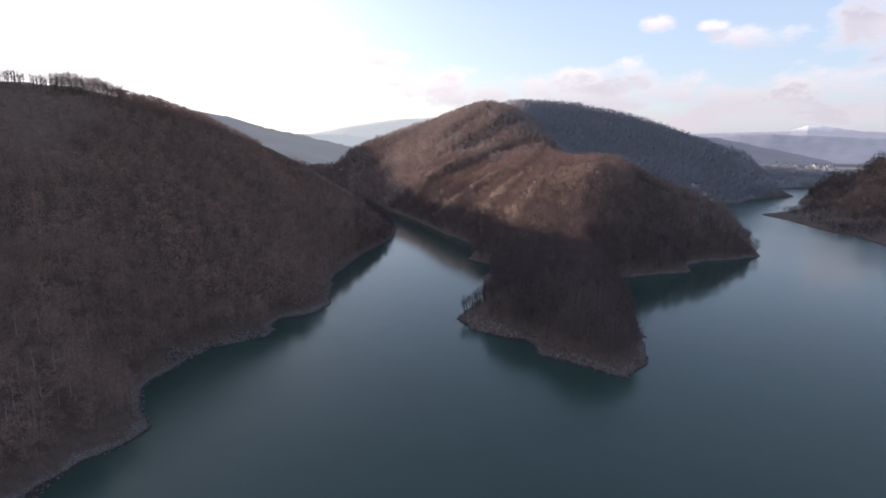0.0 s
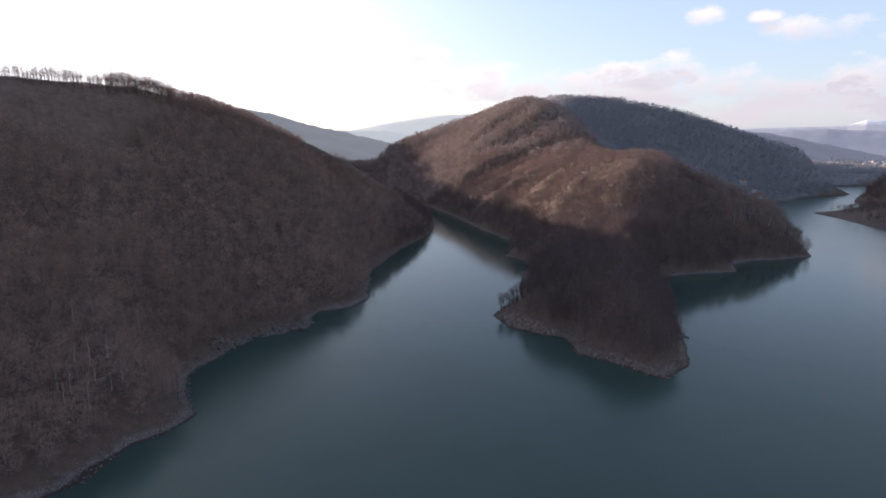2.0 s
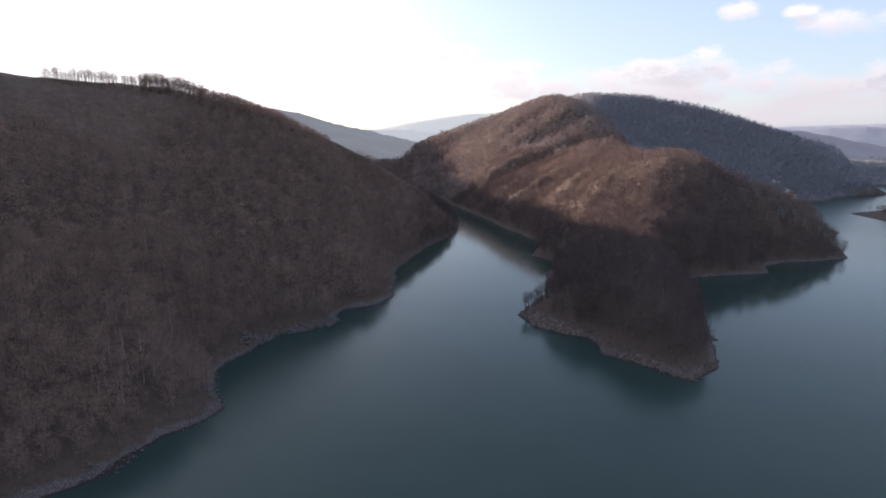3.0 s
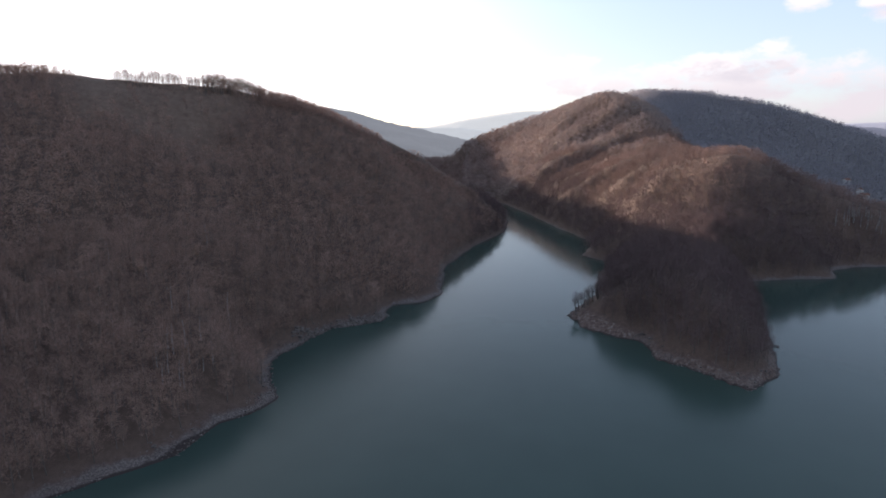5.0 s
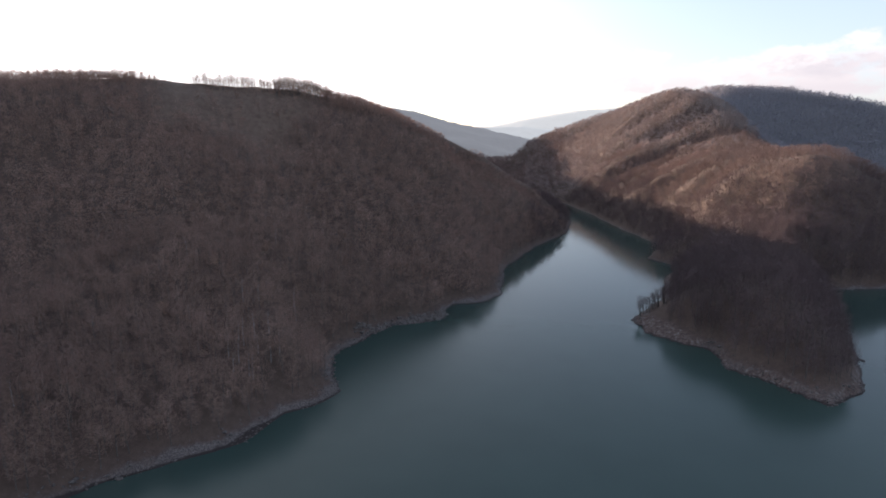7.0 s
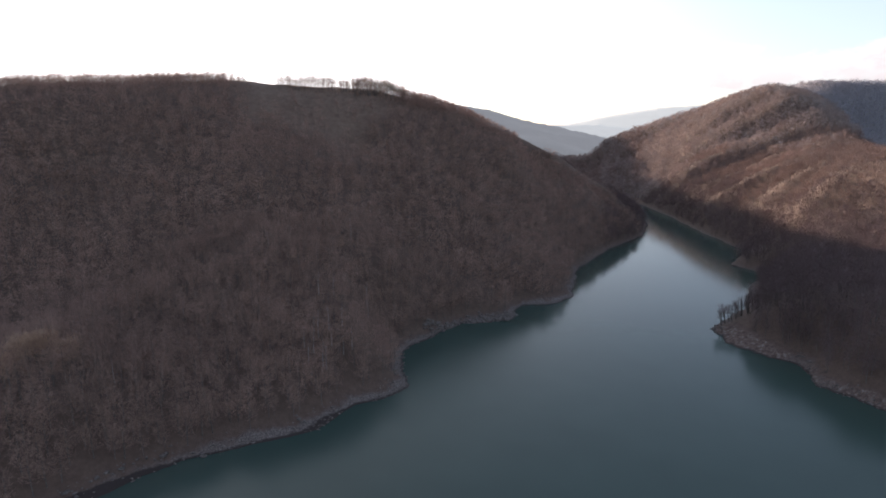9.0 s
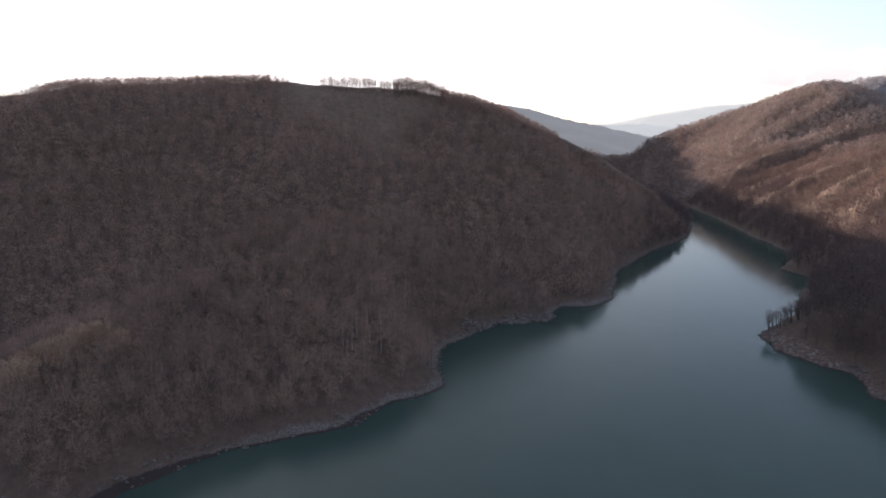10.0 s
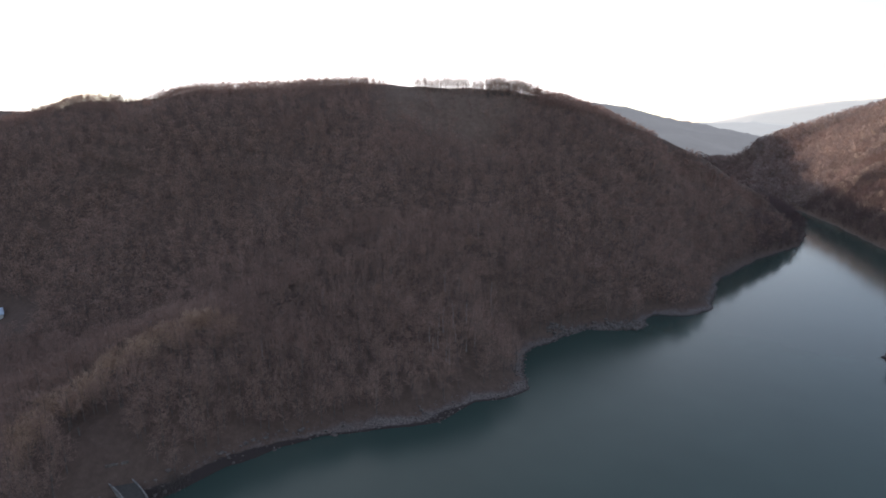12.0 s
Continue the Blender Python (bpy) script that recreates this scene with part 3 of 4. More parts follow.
LAKE_HOUSES = [(-24.15, 1190, 20, 10), (-25.5, 1138, -10, 11), (-25.1, 1145, 40, 7)]


def scatter(rng, x0, x1, y0, y1, spacing, keep):
    """Jittered places on land, thinned by keep(x, y, shore distance)."""
    gx, gy = np.meshgrid(np.arange(x0, x1, spacing), np.arange(y0, y1, spacing))
    x = gx.ravel() + rng.uniform(-0.5, 0.5, gx.size) * spacing
    y = gy.ravel() + rng.uniform(-0.5, 0.5, gx.size) * spacing
    d = shore_distance(x, y)
    ok = keep(x, y, d)
    x, y = x[ok], y[ok]
    z = height(x, y)
    open_ground = rng.random(len(x)) > meadow(x, y) * np.where(x > 300, 0.99 - 0.5 * smooth(0.5, 0.72, value_noise(x, y, 34, 83)), 0.78)
    clear = ((x + 392) / 34) ** 2 + ((y - 74) / 20) ** 2 > 1
    clear &= ~((x < 36) & (x > 0) & (y > 325) & (y < 425) & (shore_distance(x, y) < 15))
    for a, r, _, _ in LAKE_HOUSES:
        hx, hy = polar(a, r - 9)
        clear &= np.hypot(x - hx, y - hy) > 13
    far_off = smooth(380, 600, np.hypot(x, y))
    good = (z > (1.5 + 2.6 * value_noise(x, y, 15, 21)) * (1 - 0.8 * far_off) + 2.2 * cliff(x, y) * (0.5 + 0.8 * value_noise(x, y, 6, 22))) & open_ground & clear & (np.hypot(x + 180, y - 55) > 11) & (np.hypot(x + 194, y - 55) > 8)
    return np.c_[x, y, z][good]


def behind_west(x, y):
    """Metres past the crest of the west ridge, as the bearing from the lake has it."""
    az, dist = np.degrees(np.arctan2(-x, y)), np.hypot(x, y)
    line = np.array(RIDGE_WEST)[::-1]
    return dist - np.interp(az, line[:, 0], line[:, 1])


rng = np.random.default_rng(7)
NEAR_KINDS = [bare_tree(rng, 13.8, 6, 270, 0.105, 0.25, 4, 0.2, 0.9, 0.6) for _ in range(8)]
MID_KINDS = [bare_tree(rng, 13.5, 1, 124, 0.28, 0.26, 3, 0.12, 1.0, 0.8) for _ in range(7)]
FAR_KINDS = [bare_tree(rng, 13.5, 0, 50, 1.1, 0.33, 3, 0.0, 1.0, 0.9) for _ in range(6)]

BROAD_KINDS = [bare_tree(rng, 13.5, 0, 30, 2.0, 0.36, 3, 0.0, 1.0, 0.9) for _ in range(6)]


def in_view(x, y):
    az = np.degrees(np.arctan2(-x, y))
    return (az > -42) & (az < 82)


def on_hump(x, y):
    """The strip along the near spur's crest where pale trees grow."""
    az, dist = np.degrees(np.arctan2(-x, y)), np.hypot(x, y)
    line = np.array(HUMP)[::-1]
    off = dist - np.interp(az, line[:, 0], line[:, 1])
    return (az > 61) & (az < 80.5) & (off > -7) & (off < 5)


def west_near(x, y, d):
    return (x < -60 + 0.1 * y) & (d > 4) & (np.hypot(x, y) < 330) & in_view(x, y) & (x < 0) & ~on_hump(x, y)


def west_far(x, y, d):
    az = np.degrees(np.arctan2(-x, y))
    return (d > 4) & (np.hypot(x, y) >= 330) & in_view(x, y) & (az > 4.5) & (behind_west(x, y) < np.where((az > 34) & (az < 43), -2, np.where(az < 29, 6, 22)))


def peninsula(x, y, d):
    return (x > 0) & (x < 300) & (y < 500) & (d > 3.0)


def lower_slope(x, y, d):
    """The shaded foot of the middle hill, its shade deepened in the twig colour."""
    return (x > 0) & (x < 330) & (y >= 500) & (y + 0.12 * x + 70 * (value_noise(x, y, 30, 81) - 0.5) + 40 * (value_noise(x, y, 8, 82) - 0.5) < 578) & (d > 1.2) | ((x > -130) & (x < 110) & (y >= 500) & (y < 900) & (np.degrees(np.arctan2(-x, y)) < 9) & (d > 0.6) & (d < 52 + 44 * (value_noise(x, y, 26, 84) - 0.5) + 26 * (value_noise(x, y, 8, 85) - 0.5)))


def past_crest(x, y):
    """East of the crest that climbs from the saddle to the summit."""
    az, dist = np.degrees(np.arctan2(-x, y)), np.hypot(x, y)
    return (dist > 880) & (az < np.interp(dist, (880, 950, 1110, 1230, 1290), (-10.6, -9.6, -7.6, -5.2, -3.0)) - 1.3 - 1.6 * value_noise(x, y, 22, 44))


def middle(x, y, d):
    return ~past_crest(x, y) & ~lower_slope(x, y, d) & (d > 1.2) & (y >= 500) & (np.hypot(x, y) < 1470) & (np.degrees(np.arctan2(-x, y)) < 9.6) & (x < 420) & ((x > -60) | (y > 900)) & (behind_mid(x, y) < 45)


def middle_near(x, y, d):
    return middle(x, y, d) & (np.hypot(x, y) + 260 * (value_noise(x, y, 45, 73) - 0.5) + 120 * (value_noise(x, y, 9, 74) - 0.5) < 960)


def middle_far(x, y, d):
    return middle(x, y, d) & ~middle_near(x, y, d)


def behind_mid(x, y):
    az, dist = np.degrees(np.arctan2(-x, y)), np.hypot(x, y)
    line = np.array([r for r in RIDGE_MID if r[0] not in (-8.2,) or r[1] > 800])[::-1]
    return np.where(az > -4.5, dist - np.interp(az, line[:, 0], line[:, 1]), -1)


def far_hills(x, y, d):
    az, dist = np.degrees(np.arctan2(-x, y)), np.hypot(x, y)
    north = (az > 6) & (az < 26) & (dist > 900) & (dist < 1450) & (behind_west(x, y) > 300)
    return (d > 2.5) & north


def east_hills(x, y, d):
    az, dist = np.degrees(np.arctan2(-x, y)), np.hypot(x, y)
    return (d > 2.5) & (az <= -31.5) & (az > -41) & (dist > 700) & (dist < 1360) & ~lit_belts(x, y, d)


def lit_belts(x, y, d):
    """Two belts across the lake where sunlight is painted as russet twigs."""
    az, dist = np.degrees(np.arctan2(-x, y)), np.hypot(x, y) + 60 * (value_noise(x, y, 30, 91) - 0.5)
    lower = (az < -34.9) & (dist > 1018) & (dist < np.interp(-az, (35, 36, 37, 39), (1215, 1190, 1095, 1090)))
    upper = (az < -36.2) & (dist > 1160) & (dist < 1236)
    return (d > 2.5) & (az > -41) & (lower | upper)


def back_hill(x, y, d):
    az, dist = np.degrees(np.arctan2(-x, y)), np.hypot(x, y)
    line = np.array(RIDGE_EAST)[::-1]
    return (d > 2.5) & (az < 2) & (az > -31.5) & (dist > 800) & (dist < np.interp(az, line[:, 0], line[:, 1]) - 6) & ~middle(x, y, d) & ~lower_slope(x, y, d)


def plain_woods(x, y, d):
    az, dist = np.degrees(np.arctan2(-x, y)), np.hypot(x, y)
    return (az < -29) & (az > -40) & (dist > 1450) & (dist < 2450) & ((value_noise(x, y, 120, 41) > 0.38) | (dist < 1860)) & ((value_noise(x, y, 11, 42) > 0.45) | (dist < 1860))


def stand(name, spot, spacing, box, kinds, size, label, pale=0.0, twig=TWIG):
    p = scatter(rng, *box, spacing, spot)
    s = rng.normal(1.0, 0.16, len(p)).clip(0.55, 1.4) * size
    # trees near the crests sized to fit the skyline from the camera
    far = np.hypot(p[:, 0], p[:, 1]) > 330
    edge = (np.abs(behind_west(p[:, 0], p[:, 1])) < 26) & (p[:, 0] < 0) & far
    s = np.where(edge, size * (0.72 + 0.25 * (s / size - 1)), s)
    s = np.where(edge & (p[:, 0] > -300), s * np.interp(np.degrees(np.arctan2(-p[:, 0], p[:, 1])), (18, 24, 29.5), (1.0, 1.25, 1.65)), s)
    s *= 1 - 0.2 * far * (1 - smooth(12, 40, crest_distance(p[:, 0], p[:, 1])))
    # the wood on the west crest runs out towards its bare brow
    bearing = np.degrees(np.arctan2(-p[:, 0], p[:, 1]))
    brow = (bearing > 42) & (bearing < 47.5) & (np.abs(behind_west(p[:, 0], p[:, 1])) < 45)
    s *= np.where(brow, np.interp(bearing, (42.2, 45.5), (0.15, 1.0)), 1.0)
    return forest(name, p, s, kinds, label, rng, pale, twig)


stand("forest_west_shore", west_near, 4.6, (-340, -40, 0, 340), NEAR_KINDS, 0.95, "bare brown winter forest on the slope above the shore", 0.0, BRIGHTENED_TWIG)
stand("forest_west_slope", west_far, 5.75, (-640, 0, 60, 720), MID_KINDS, 0.95, "bare brown winter forest on the shaded hillside", 0.0, BRIGHTENED_TWIG)
stand("forest_peninsula", peninsula, 4.4, (0, 330, 230, 520), NEAR_KINDS, 0.93, "dense bare winter trees on the wooded peninsula, darkened for shade", 0.0, SHADED_TWIG)
stand("forest_lower_slope", lower_slope, 5.6, (-130, 330, 490, 900), MID_KINDS, 0.95, "bare winter forest at the shaded foot of the hill, shade in its colour", 0.0, SHADED_TWIG)
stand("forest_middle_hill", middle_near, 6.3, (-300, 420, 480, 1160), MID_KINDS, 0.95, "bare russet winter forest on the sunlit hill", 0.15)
stand("forest_summit", middle_far, 7.0, (-300, 420, 800, 1470), FAR_KINDS, 0.95, "bare greyish winter forest round the summit, paled further for haze", 0.7, SUMMIT_TWIG)
stand("forest_far_hills", far_hills, 8.8, (-1100, 1700, 600, 2200), BROAD_KINDS, 1.0, "distant bare winter forest on the far hills")
stand("forest_east_hills", east_hills, 6.3, (400, 1100, 500, 1200), FAR_KINDS, 0.85, "bare winter forest on the hills across the lake, darkened for shade", 0.0, SHADED_TWIG)
# brighter twigs stand for sunlight that misses these slopes
stand("sunlit_belt_trees", lit_belts, 6.3, (400, 1100, 500, 1200), FAR_KINDS, 0.85, "bare winter trees in belts across the lake, sunlight painted as russet", 0.0, BRIGHTENED_TWIG)
stand("forest_back_hill", back_hill, 7.1, (-100, 900, 700, 1700), BROAD_KINDS, 0.95, "bare winter forest on the large hill behind, greyed for haze", 0.0, HAZED_TWIG)
stand("forest_plain", plain_woods, 9.6, (500, 1700, 1000, 2200), BROAD_KINDS, 0.9, "patchy bare woods on the plain round the village, greyed for haze", 0.0, HAZED_TWIG)


def west_crest(x, y, d):
    az, past = np.degrees(np.arctan2(-x, y)), behind_west(x, y)
    return (((az > 8) & (az < 29.5)) | ((az > 42.2) & (az < 64.2)) | ((az > 68) & (az < 84))) & (past > -14) & (past < 16)


stand("thicket_west_crest", west_crest, 3.1, (-660, -40, 40, 720), FAR_KINDS, 0.78, "close-set low leafless thicket along the ridge crest", 0.0, BRIGHTENED_TWIG)


def near_line(x, y, line):
    best = np.full(x.shape, 1e9)
    for cx, cy in along([polar(a, r) for a, r, _ in line], 12):
        best = np.minimum(best, (x - cx) ** 2 + (y - cy) ** 2)
    return best < 9.0**2


def far_crest(x, y, d):
    return near_line(x, y, RIDGE_EAST[1:])


def summit_crest(x, y, d):
    return near_line(x, y, RIDGE_MID[:6])


stand("thicket_far_crest", far_crest, 3.4, (-400, 800, 1000, 1700), FAR_KINDS, 0.34, "close-set leafless trees along the far crest", 0.0, HAZED_TWIG)
stand("thicket_summit", summit_crest, 3.6, (-400, 300, 1000, 1500), FAR_KINDS, 0.45, "close-set low leafless trees along the summit crest")


# ---- single trees ----
def ground_at(x, y):
    return float(height(np.array([x]), np.array([y]))[0])


PALE = twig_material("pale_straw_twigs", (0.32, 0.2, 0.145), (0.58, 0.39, 0.27), patch=(0.37, 0.24, 0.18))


def pale_bark_material():
    m, nt, bsdf = material("white_birch_bark", 0.8)
    nt.links.new(ramp_node(nt, noise_node(nt, 1.2, 4, 0.7), [(0.38, (0.1, 0.085, 0.08)), (0.52, (0.34, 0.315, 0.295))]), bsdf.inputs["Base Color"])
    return m


BIRCH = pale_bark_material()


def single_tree(rng, label, group, tall, limbs, twigs, width, spread, low, bark, twig, girth=1.0, fill=0.0):
    """A tree of its own: an empty at its foot, with trunk and crown."""
    wood, fine = bare_tree(rng, tall, limbs, twigs, width, spread, 5, low, girth, fill)
    foot = tagged(new("bare_tree"), label, "tree", group)
    mesh_object("trunk", *wood, [bark], parent=foot)
    mesh_object("crown", *fine, [twig], {"tint": np.full(len(fine[0]), rng.random())}, parent=foot)
    return foot


def plant(models, spots, lean=0.0):
    """The models themselves on the first spots, copies of them on the rest. lean: how far they may tilt to the west, in degrees."""
    for k, (x, y, size) in enumerate(spots):
        m = pose(x, y, ground_at(x, y), 0, -lean * rng.random(), 0) @ pose(0, 0, 0, 0, 0, rng.uniform(0, 360))
        ob = models[k % len(models)]
        if k >= len(models):
            ob = copy_thing(ob, m)
        ob.matrix_basis = m @ Matrix.Diagonal((size, size, size, 1))


def crest_spot(az, back):
    line = np.array(RIDGE_WEST)[::-1]
    return polar(az, float(np.interp(az, line[:, 0], line[:, 1])) + back)


def skyline_trees():
    kinds = [single_tree(rng, "tall leafless tree in a row on the skyline ridge", "trees along the ridge", 12.0, 9, 190, 0.08, 0.18, 0.32, BARK, TWIG, 1.5, 0.3) for _ in range(6)]
    low = [single_tree(rng, "slender leafless tree on the bare brow of the ridge", "trees along the ridge", 9.5, 8, 120, 0.07, 0.18, 0.25, BARK, TWIG, 1.6, 0.2) for _ in range(5)]
    spots, brow, between = [], [], []
    for k, az in enumerate(np.arange(29.0, 34.3, 0.042)):
        x, y = crest_spot(az + rng.uniform(-0.04, 0.04), rng.uniform(-6, 14))
        (between if k % 3 else spots).append((x, y, rng.uniform(1.0, 1.24) * float(np.interp(az, (29, 30.5), (0.7, 1.0)))))
    for k, az in enumerate(np.arange(34.5, 41.4, 0.06)):
        if not 35.7 < az < 35.95:
            x, y = crest_spot(az + rng.uniform(-0.08, 0.08), rng.uniform(2, 16))
            (between if k % 2 else brow).append((x, y, rng.uniform(0.75, 1.05) * (0.75 if az > 40.6 else 1.0) * (1.0 if k % 2 else 1.25)))
    for k, az in enumerate(np.arange(64.3, 68.6, 0.07)):
        x, y = crest_spot(az + rng.uniform(-0.05, 0.05), rng.uniform(2, 12))
        (between if k % 2 else brow).append((x, y, rng.uniform(0.8, 1.05) * (1.0 if k % 2 else 1.25)))
    plant(kinds, spots)
    plant(low, brow)
    fine = [bare_tree(rng, 12.0, 7, 120, 0.07, 0.17, 4, 0.28, 1.4, 0.25) for _ in range(5)]
    rest = np.array(between)
    forest("ridge_tree_line", np.c_[rest[:, :2], height(rest[:, 0], rest[:, 1])], rest[:, 2], fine, "close row of leafless trees along the skyline ridge", rng)


def tip_trees():
    kinds = [single_tree(rng, "slender shade-darkened leafless tree leaning over the water", "trees on the peninsula's tip", 13.5, 9, 150, 0.1, 0.17, 0.35, BARK, SHADED_TWIG, 1.6) for _ in range(4)]
    spots = []
    for k in range(36):
        u = k / 35
        x = float(np.interp(u, (0, 0.75, 1), (13.8, 37, 45))) + rng.uniform(-1.2, 2.0)
        y = float(np.interp(u, (0, 0.75, 1), (338, 360.5, 390))) + rng.uniform(-2.0, 2.0)
        if ground_at(x, y) > 0.8:
            spots.append((x, y, rng.uniform(0.75, 1.1)))
    plant(kinds, spots, 20.0)


def pale_trees():
    kinds = [single_tree(rng, "pale straw-coloured leafless tree among brown forest", "pale trees on the near spur", 13.0, 9, 520, 0.15, 0.27, 0.25, BARK, PALE, 1.0, 0.7) for _ in range(3)]
    spots = []
    for az, d, size in ((62.6, 240, 1.15), (64.6, 238, 1.05), (46, 262, 0.7), (36, 300, 0.7), (41, 285, 0.6)):
        spots.append((*polar(az, d), size))
    line = np.array(HUMP)
    for az in np.arange(60.8, 80.5, 0.42):
        d = float(np.interp(az, line[::-1, 0], line[::-1, 1])) + rng.uniform(-9, 4)
        if rng.random() < 0.88 and math.hypot(polar(az, d)[0] + 184, polar(az, d)[1] - 58) > 14:
            spots.append((*polar(az, d), rng.uniform(0.7, 1.05)))
    plant(kinds, spots)


def birches():
    kinds = [single_tree(rng, "thin white-barked birch among brown trees", "white birches on the slope", 14.5, 6, 70, 0.12, 0.16, 0.55, BIRCH, BRIGHTENED_TWIG, 1.5) for _ in range(3)]
    spots = []
    for k in range(30):
        az, d = (rng.uniform(30, 74), rng.uniform(225, 320)) if k < 14 else (rng.normal(38, 1.6), rng.normal(232, 9))
        x, y = polar(az, d)
        if shore_distance(np.array([x]), np.array([y]))[0] > 14:
            spots.append((x, y, rng.uniform(0.7, 1.05)))
    plant(kinds, spots)


def headland_birches():
    """A grove of white trunks on the steep face of the headland, seen as streaks."""
    kinds = [bare_tree(rng, 12.5, 1, 22, 0.25, 0.16, 4, 0.75, 2.4) for _ in range(3)]
    spots = []
    for _ in range(46):
        az = rng.uniform(-29.1, -23.8)
        x, y = polar(az, float(np.interp(az, (-29.1, -28.0, -23.8), (643, 634, 608))) - rng.uniform(1, 14))
        spots.append((x, y, ground_at(x, y)))
    forest("birch_grove", np.array(spots), rng.uniform(0.8, 1.15, len(spots)), kinds, "white-trunked birches on the steep headland", rng, 0.0, SHADED_TWIG, BIRCH)


def east_shore_trees():
    kinds = [single_tree(rng, "small bushy leafless tree on the flat shore", "trees on the east spit", 8.0, 6, 90, 0.3, 0.3, 0.2, BARK, TWIG) for _ in range(2)]
    spots = []
    for x, y in ((545, 890), (572, 905), (590, 912), (600, 925), (622, 940), (640, 962), (700, 1150), (706, 1158), (712, 1163), (722, 1168), (560, 870), (541, 1030), (536, 1032)):
        spots.append((x, y, rng.uniform(0.7, 1.1)))
    plant(kinds, spots)


def far_clump():
    kinds = [single_tree(rng, "broad leafless tree in a clump on the far crest", "clump on the far crest", 15.0, 5, 110, 0.7, 0.28, 0.15, BARK, HAZED_TWIG, 1.0, 0.7) for _ in range(3)]
    line = np.array(RIDGE_EAST)[::-1]
    spots = []
    for az in np.arange(-13.4, -12.1, 0.13):
        d = float(np.interp(az, line[:, 0], line[:, 1])) + rng.uniform(-8, 4)
        spots.append((*polar(az + rng.uniform(-0.05, 0.05), d), rng.uniform(0.8, 1.15)))
    plant(kinds, spots)


skyline_trees()
far_clump()
rng = np.random.default_rng(12)
tip_trees()
pale_trees()
birches()
headland_birches()
east_shore_trees()


# ---- shore stones ----
def boulders():
    """Loose rocks along the waterline, as one heap."""
    base = bmesh.new()
    bmesh.ops.create_icosphere(base, subdivisions=1, radius=1.0)
    bv = np.array([v.co for v in base.verts])
    bf = np.array([[v.index for v in f.verts] for f in base.faces])
    base.free()
    line = along(LAKE[:62], 1.1)
    vs, fs, off = [], [], 0
    for x, y in line:
        if math.hypot(x, y) > 480 or y < 40:
            continue
        for k in range(7):
            px, py = x + rng.normal(0, 2.8), y + rng.normal(0, 2.8)
            z = ground_quick(px, py)
            if z < -0.8 or z > 4.5 or (py < 118 and z < 1.9 and k > 0) or value_noise(np.array([px]), np.array([py]), 26, 31)[0] < 0.35:
                continue
            r = abs(rng.normal(0, 0.34)) + 0.2 if k < 2 else abs(rng.normal(0, 0.16)) + 0.12
            v = bv * (1 + rng.normal(0, 0.16, (len(bv), 1))) * (r * rng.uniform(0.7, 1.4), r * rng.uniform(0.7, 1.4), r * rng.uniform(0.5, 0.9))
            vs.append(v + (px, py, z + r * 0.15))
            fs.append(bf + off)
            off += len(bv)
    # the broken ledge on the west shore
    for _ in range(420):
        u = rng.random()
        px, py = -134 + 31 * u + rng.normal(0, 2.2) - 2.0, 262 + 42 * u + rng.normal(0, 2.2) + 1.5
        z = ground_quick(px, py)
        if z < -0.5 or z > 6.5:
            continue
        r = abs(rng.normal(0, 0.5)) + 0.35
        v = bv * (1 + rng.normal(0, 0.2, (len(bv), 1))) * (r * rng.uniform(0.7, 1.5), r * rng.uniform(0.7, 1.5), r * rng.uniform(0.5, 1.1))
        vs.append(v + (px, py, z + r * 0.2))
        fs.append(bf + off)
        off += len(bv)
    ob = mesh_object("shore_stones", np.concatenate(vs), np.concatenate(fs), [STONE])
    tagged(ob, "pale grey broken rocks along the waterline", "rocks", kind="stuff")


def ground_quick(x, y):
    hit, place, _, _ = GROUND_OB.ray_cast((x, y, 500), (0, 0, -1))
    return place[2] if hit else -5


def stone_material():
    m, nt, bsdf = material("weathered_grey_stone", 0.9)
    col = ramp_node(nt, noise_node(nt, 1.1, 6, 0.65), [(0.3, (0.06, 0.05, 0.045)), (0.55, (0.16, 0.132, 0.12)), (0.75, (0.31, 0.265, 0.24))])
    nt.links.new(col, bsdf.inputs["Base Color"])
    bump_node(nt, bsdf, noise_node(nt, 3.0, 4), 0.6, 0.2)
    return m


STONE = stone_material()
GROUND_OB = bpy.data.objects["ground"]
boulders()


# ---- houses ----
def paint_material(name, col, dirt, rough=0.8):
    m, nt, bsdf = material(name, rough)
    nt.links.new(ramp_node(nt, noise_node(nt, 0.8, 5), [(0.3, dirt), (0.6, col)]), bsdf.inputs["Base Color"])
    return m


PLASTER = paint_material("white_plaster", (0.62, 0.6, 0.57), (0.48, 0.46, 0.43))
ROOF_RED = paint_material("brown_roof_tiles", (0.26, 0.13, 0.09), (0.17, 0.09, 0.07))
# Pale so that the far village shows as white dots.
ROOF_PALE = paint_material("pale_roof_tiles", (0.46, 0.4, 0.38), (0.36, 0.3, 0.28))
ROOF_BLUE = paint_material("pale_blue_sheet_roof", (0.5, 0.58, 0.68), (0.4, 0.47, 0.56), 0.45)
PANE = paint_material("dark_window_glass", (0.03, 0.035, 0.04), (0.02, 0.025, 0.03), 0.15)
DARK_CONCRETE = paint_material("dark_damp_concrete", (0.075, 0.066, 0.058), (0.045, 0.04, 0.036), 0.8)
CONCRETE = paint_material("pale_weathered_concrete", (0.27, 0.255, 0.24), (0.13, 0.12, 0.112), 0.85)
OLD_STONE = paint_material("lichened_stone", (0.19, 0.165, 0.145), (0.085, 0.07, 0.06), 0.9)


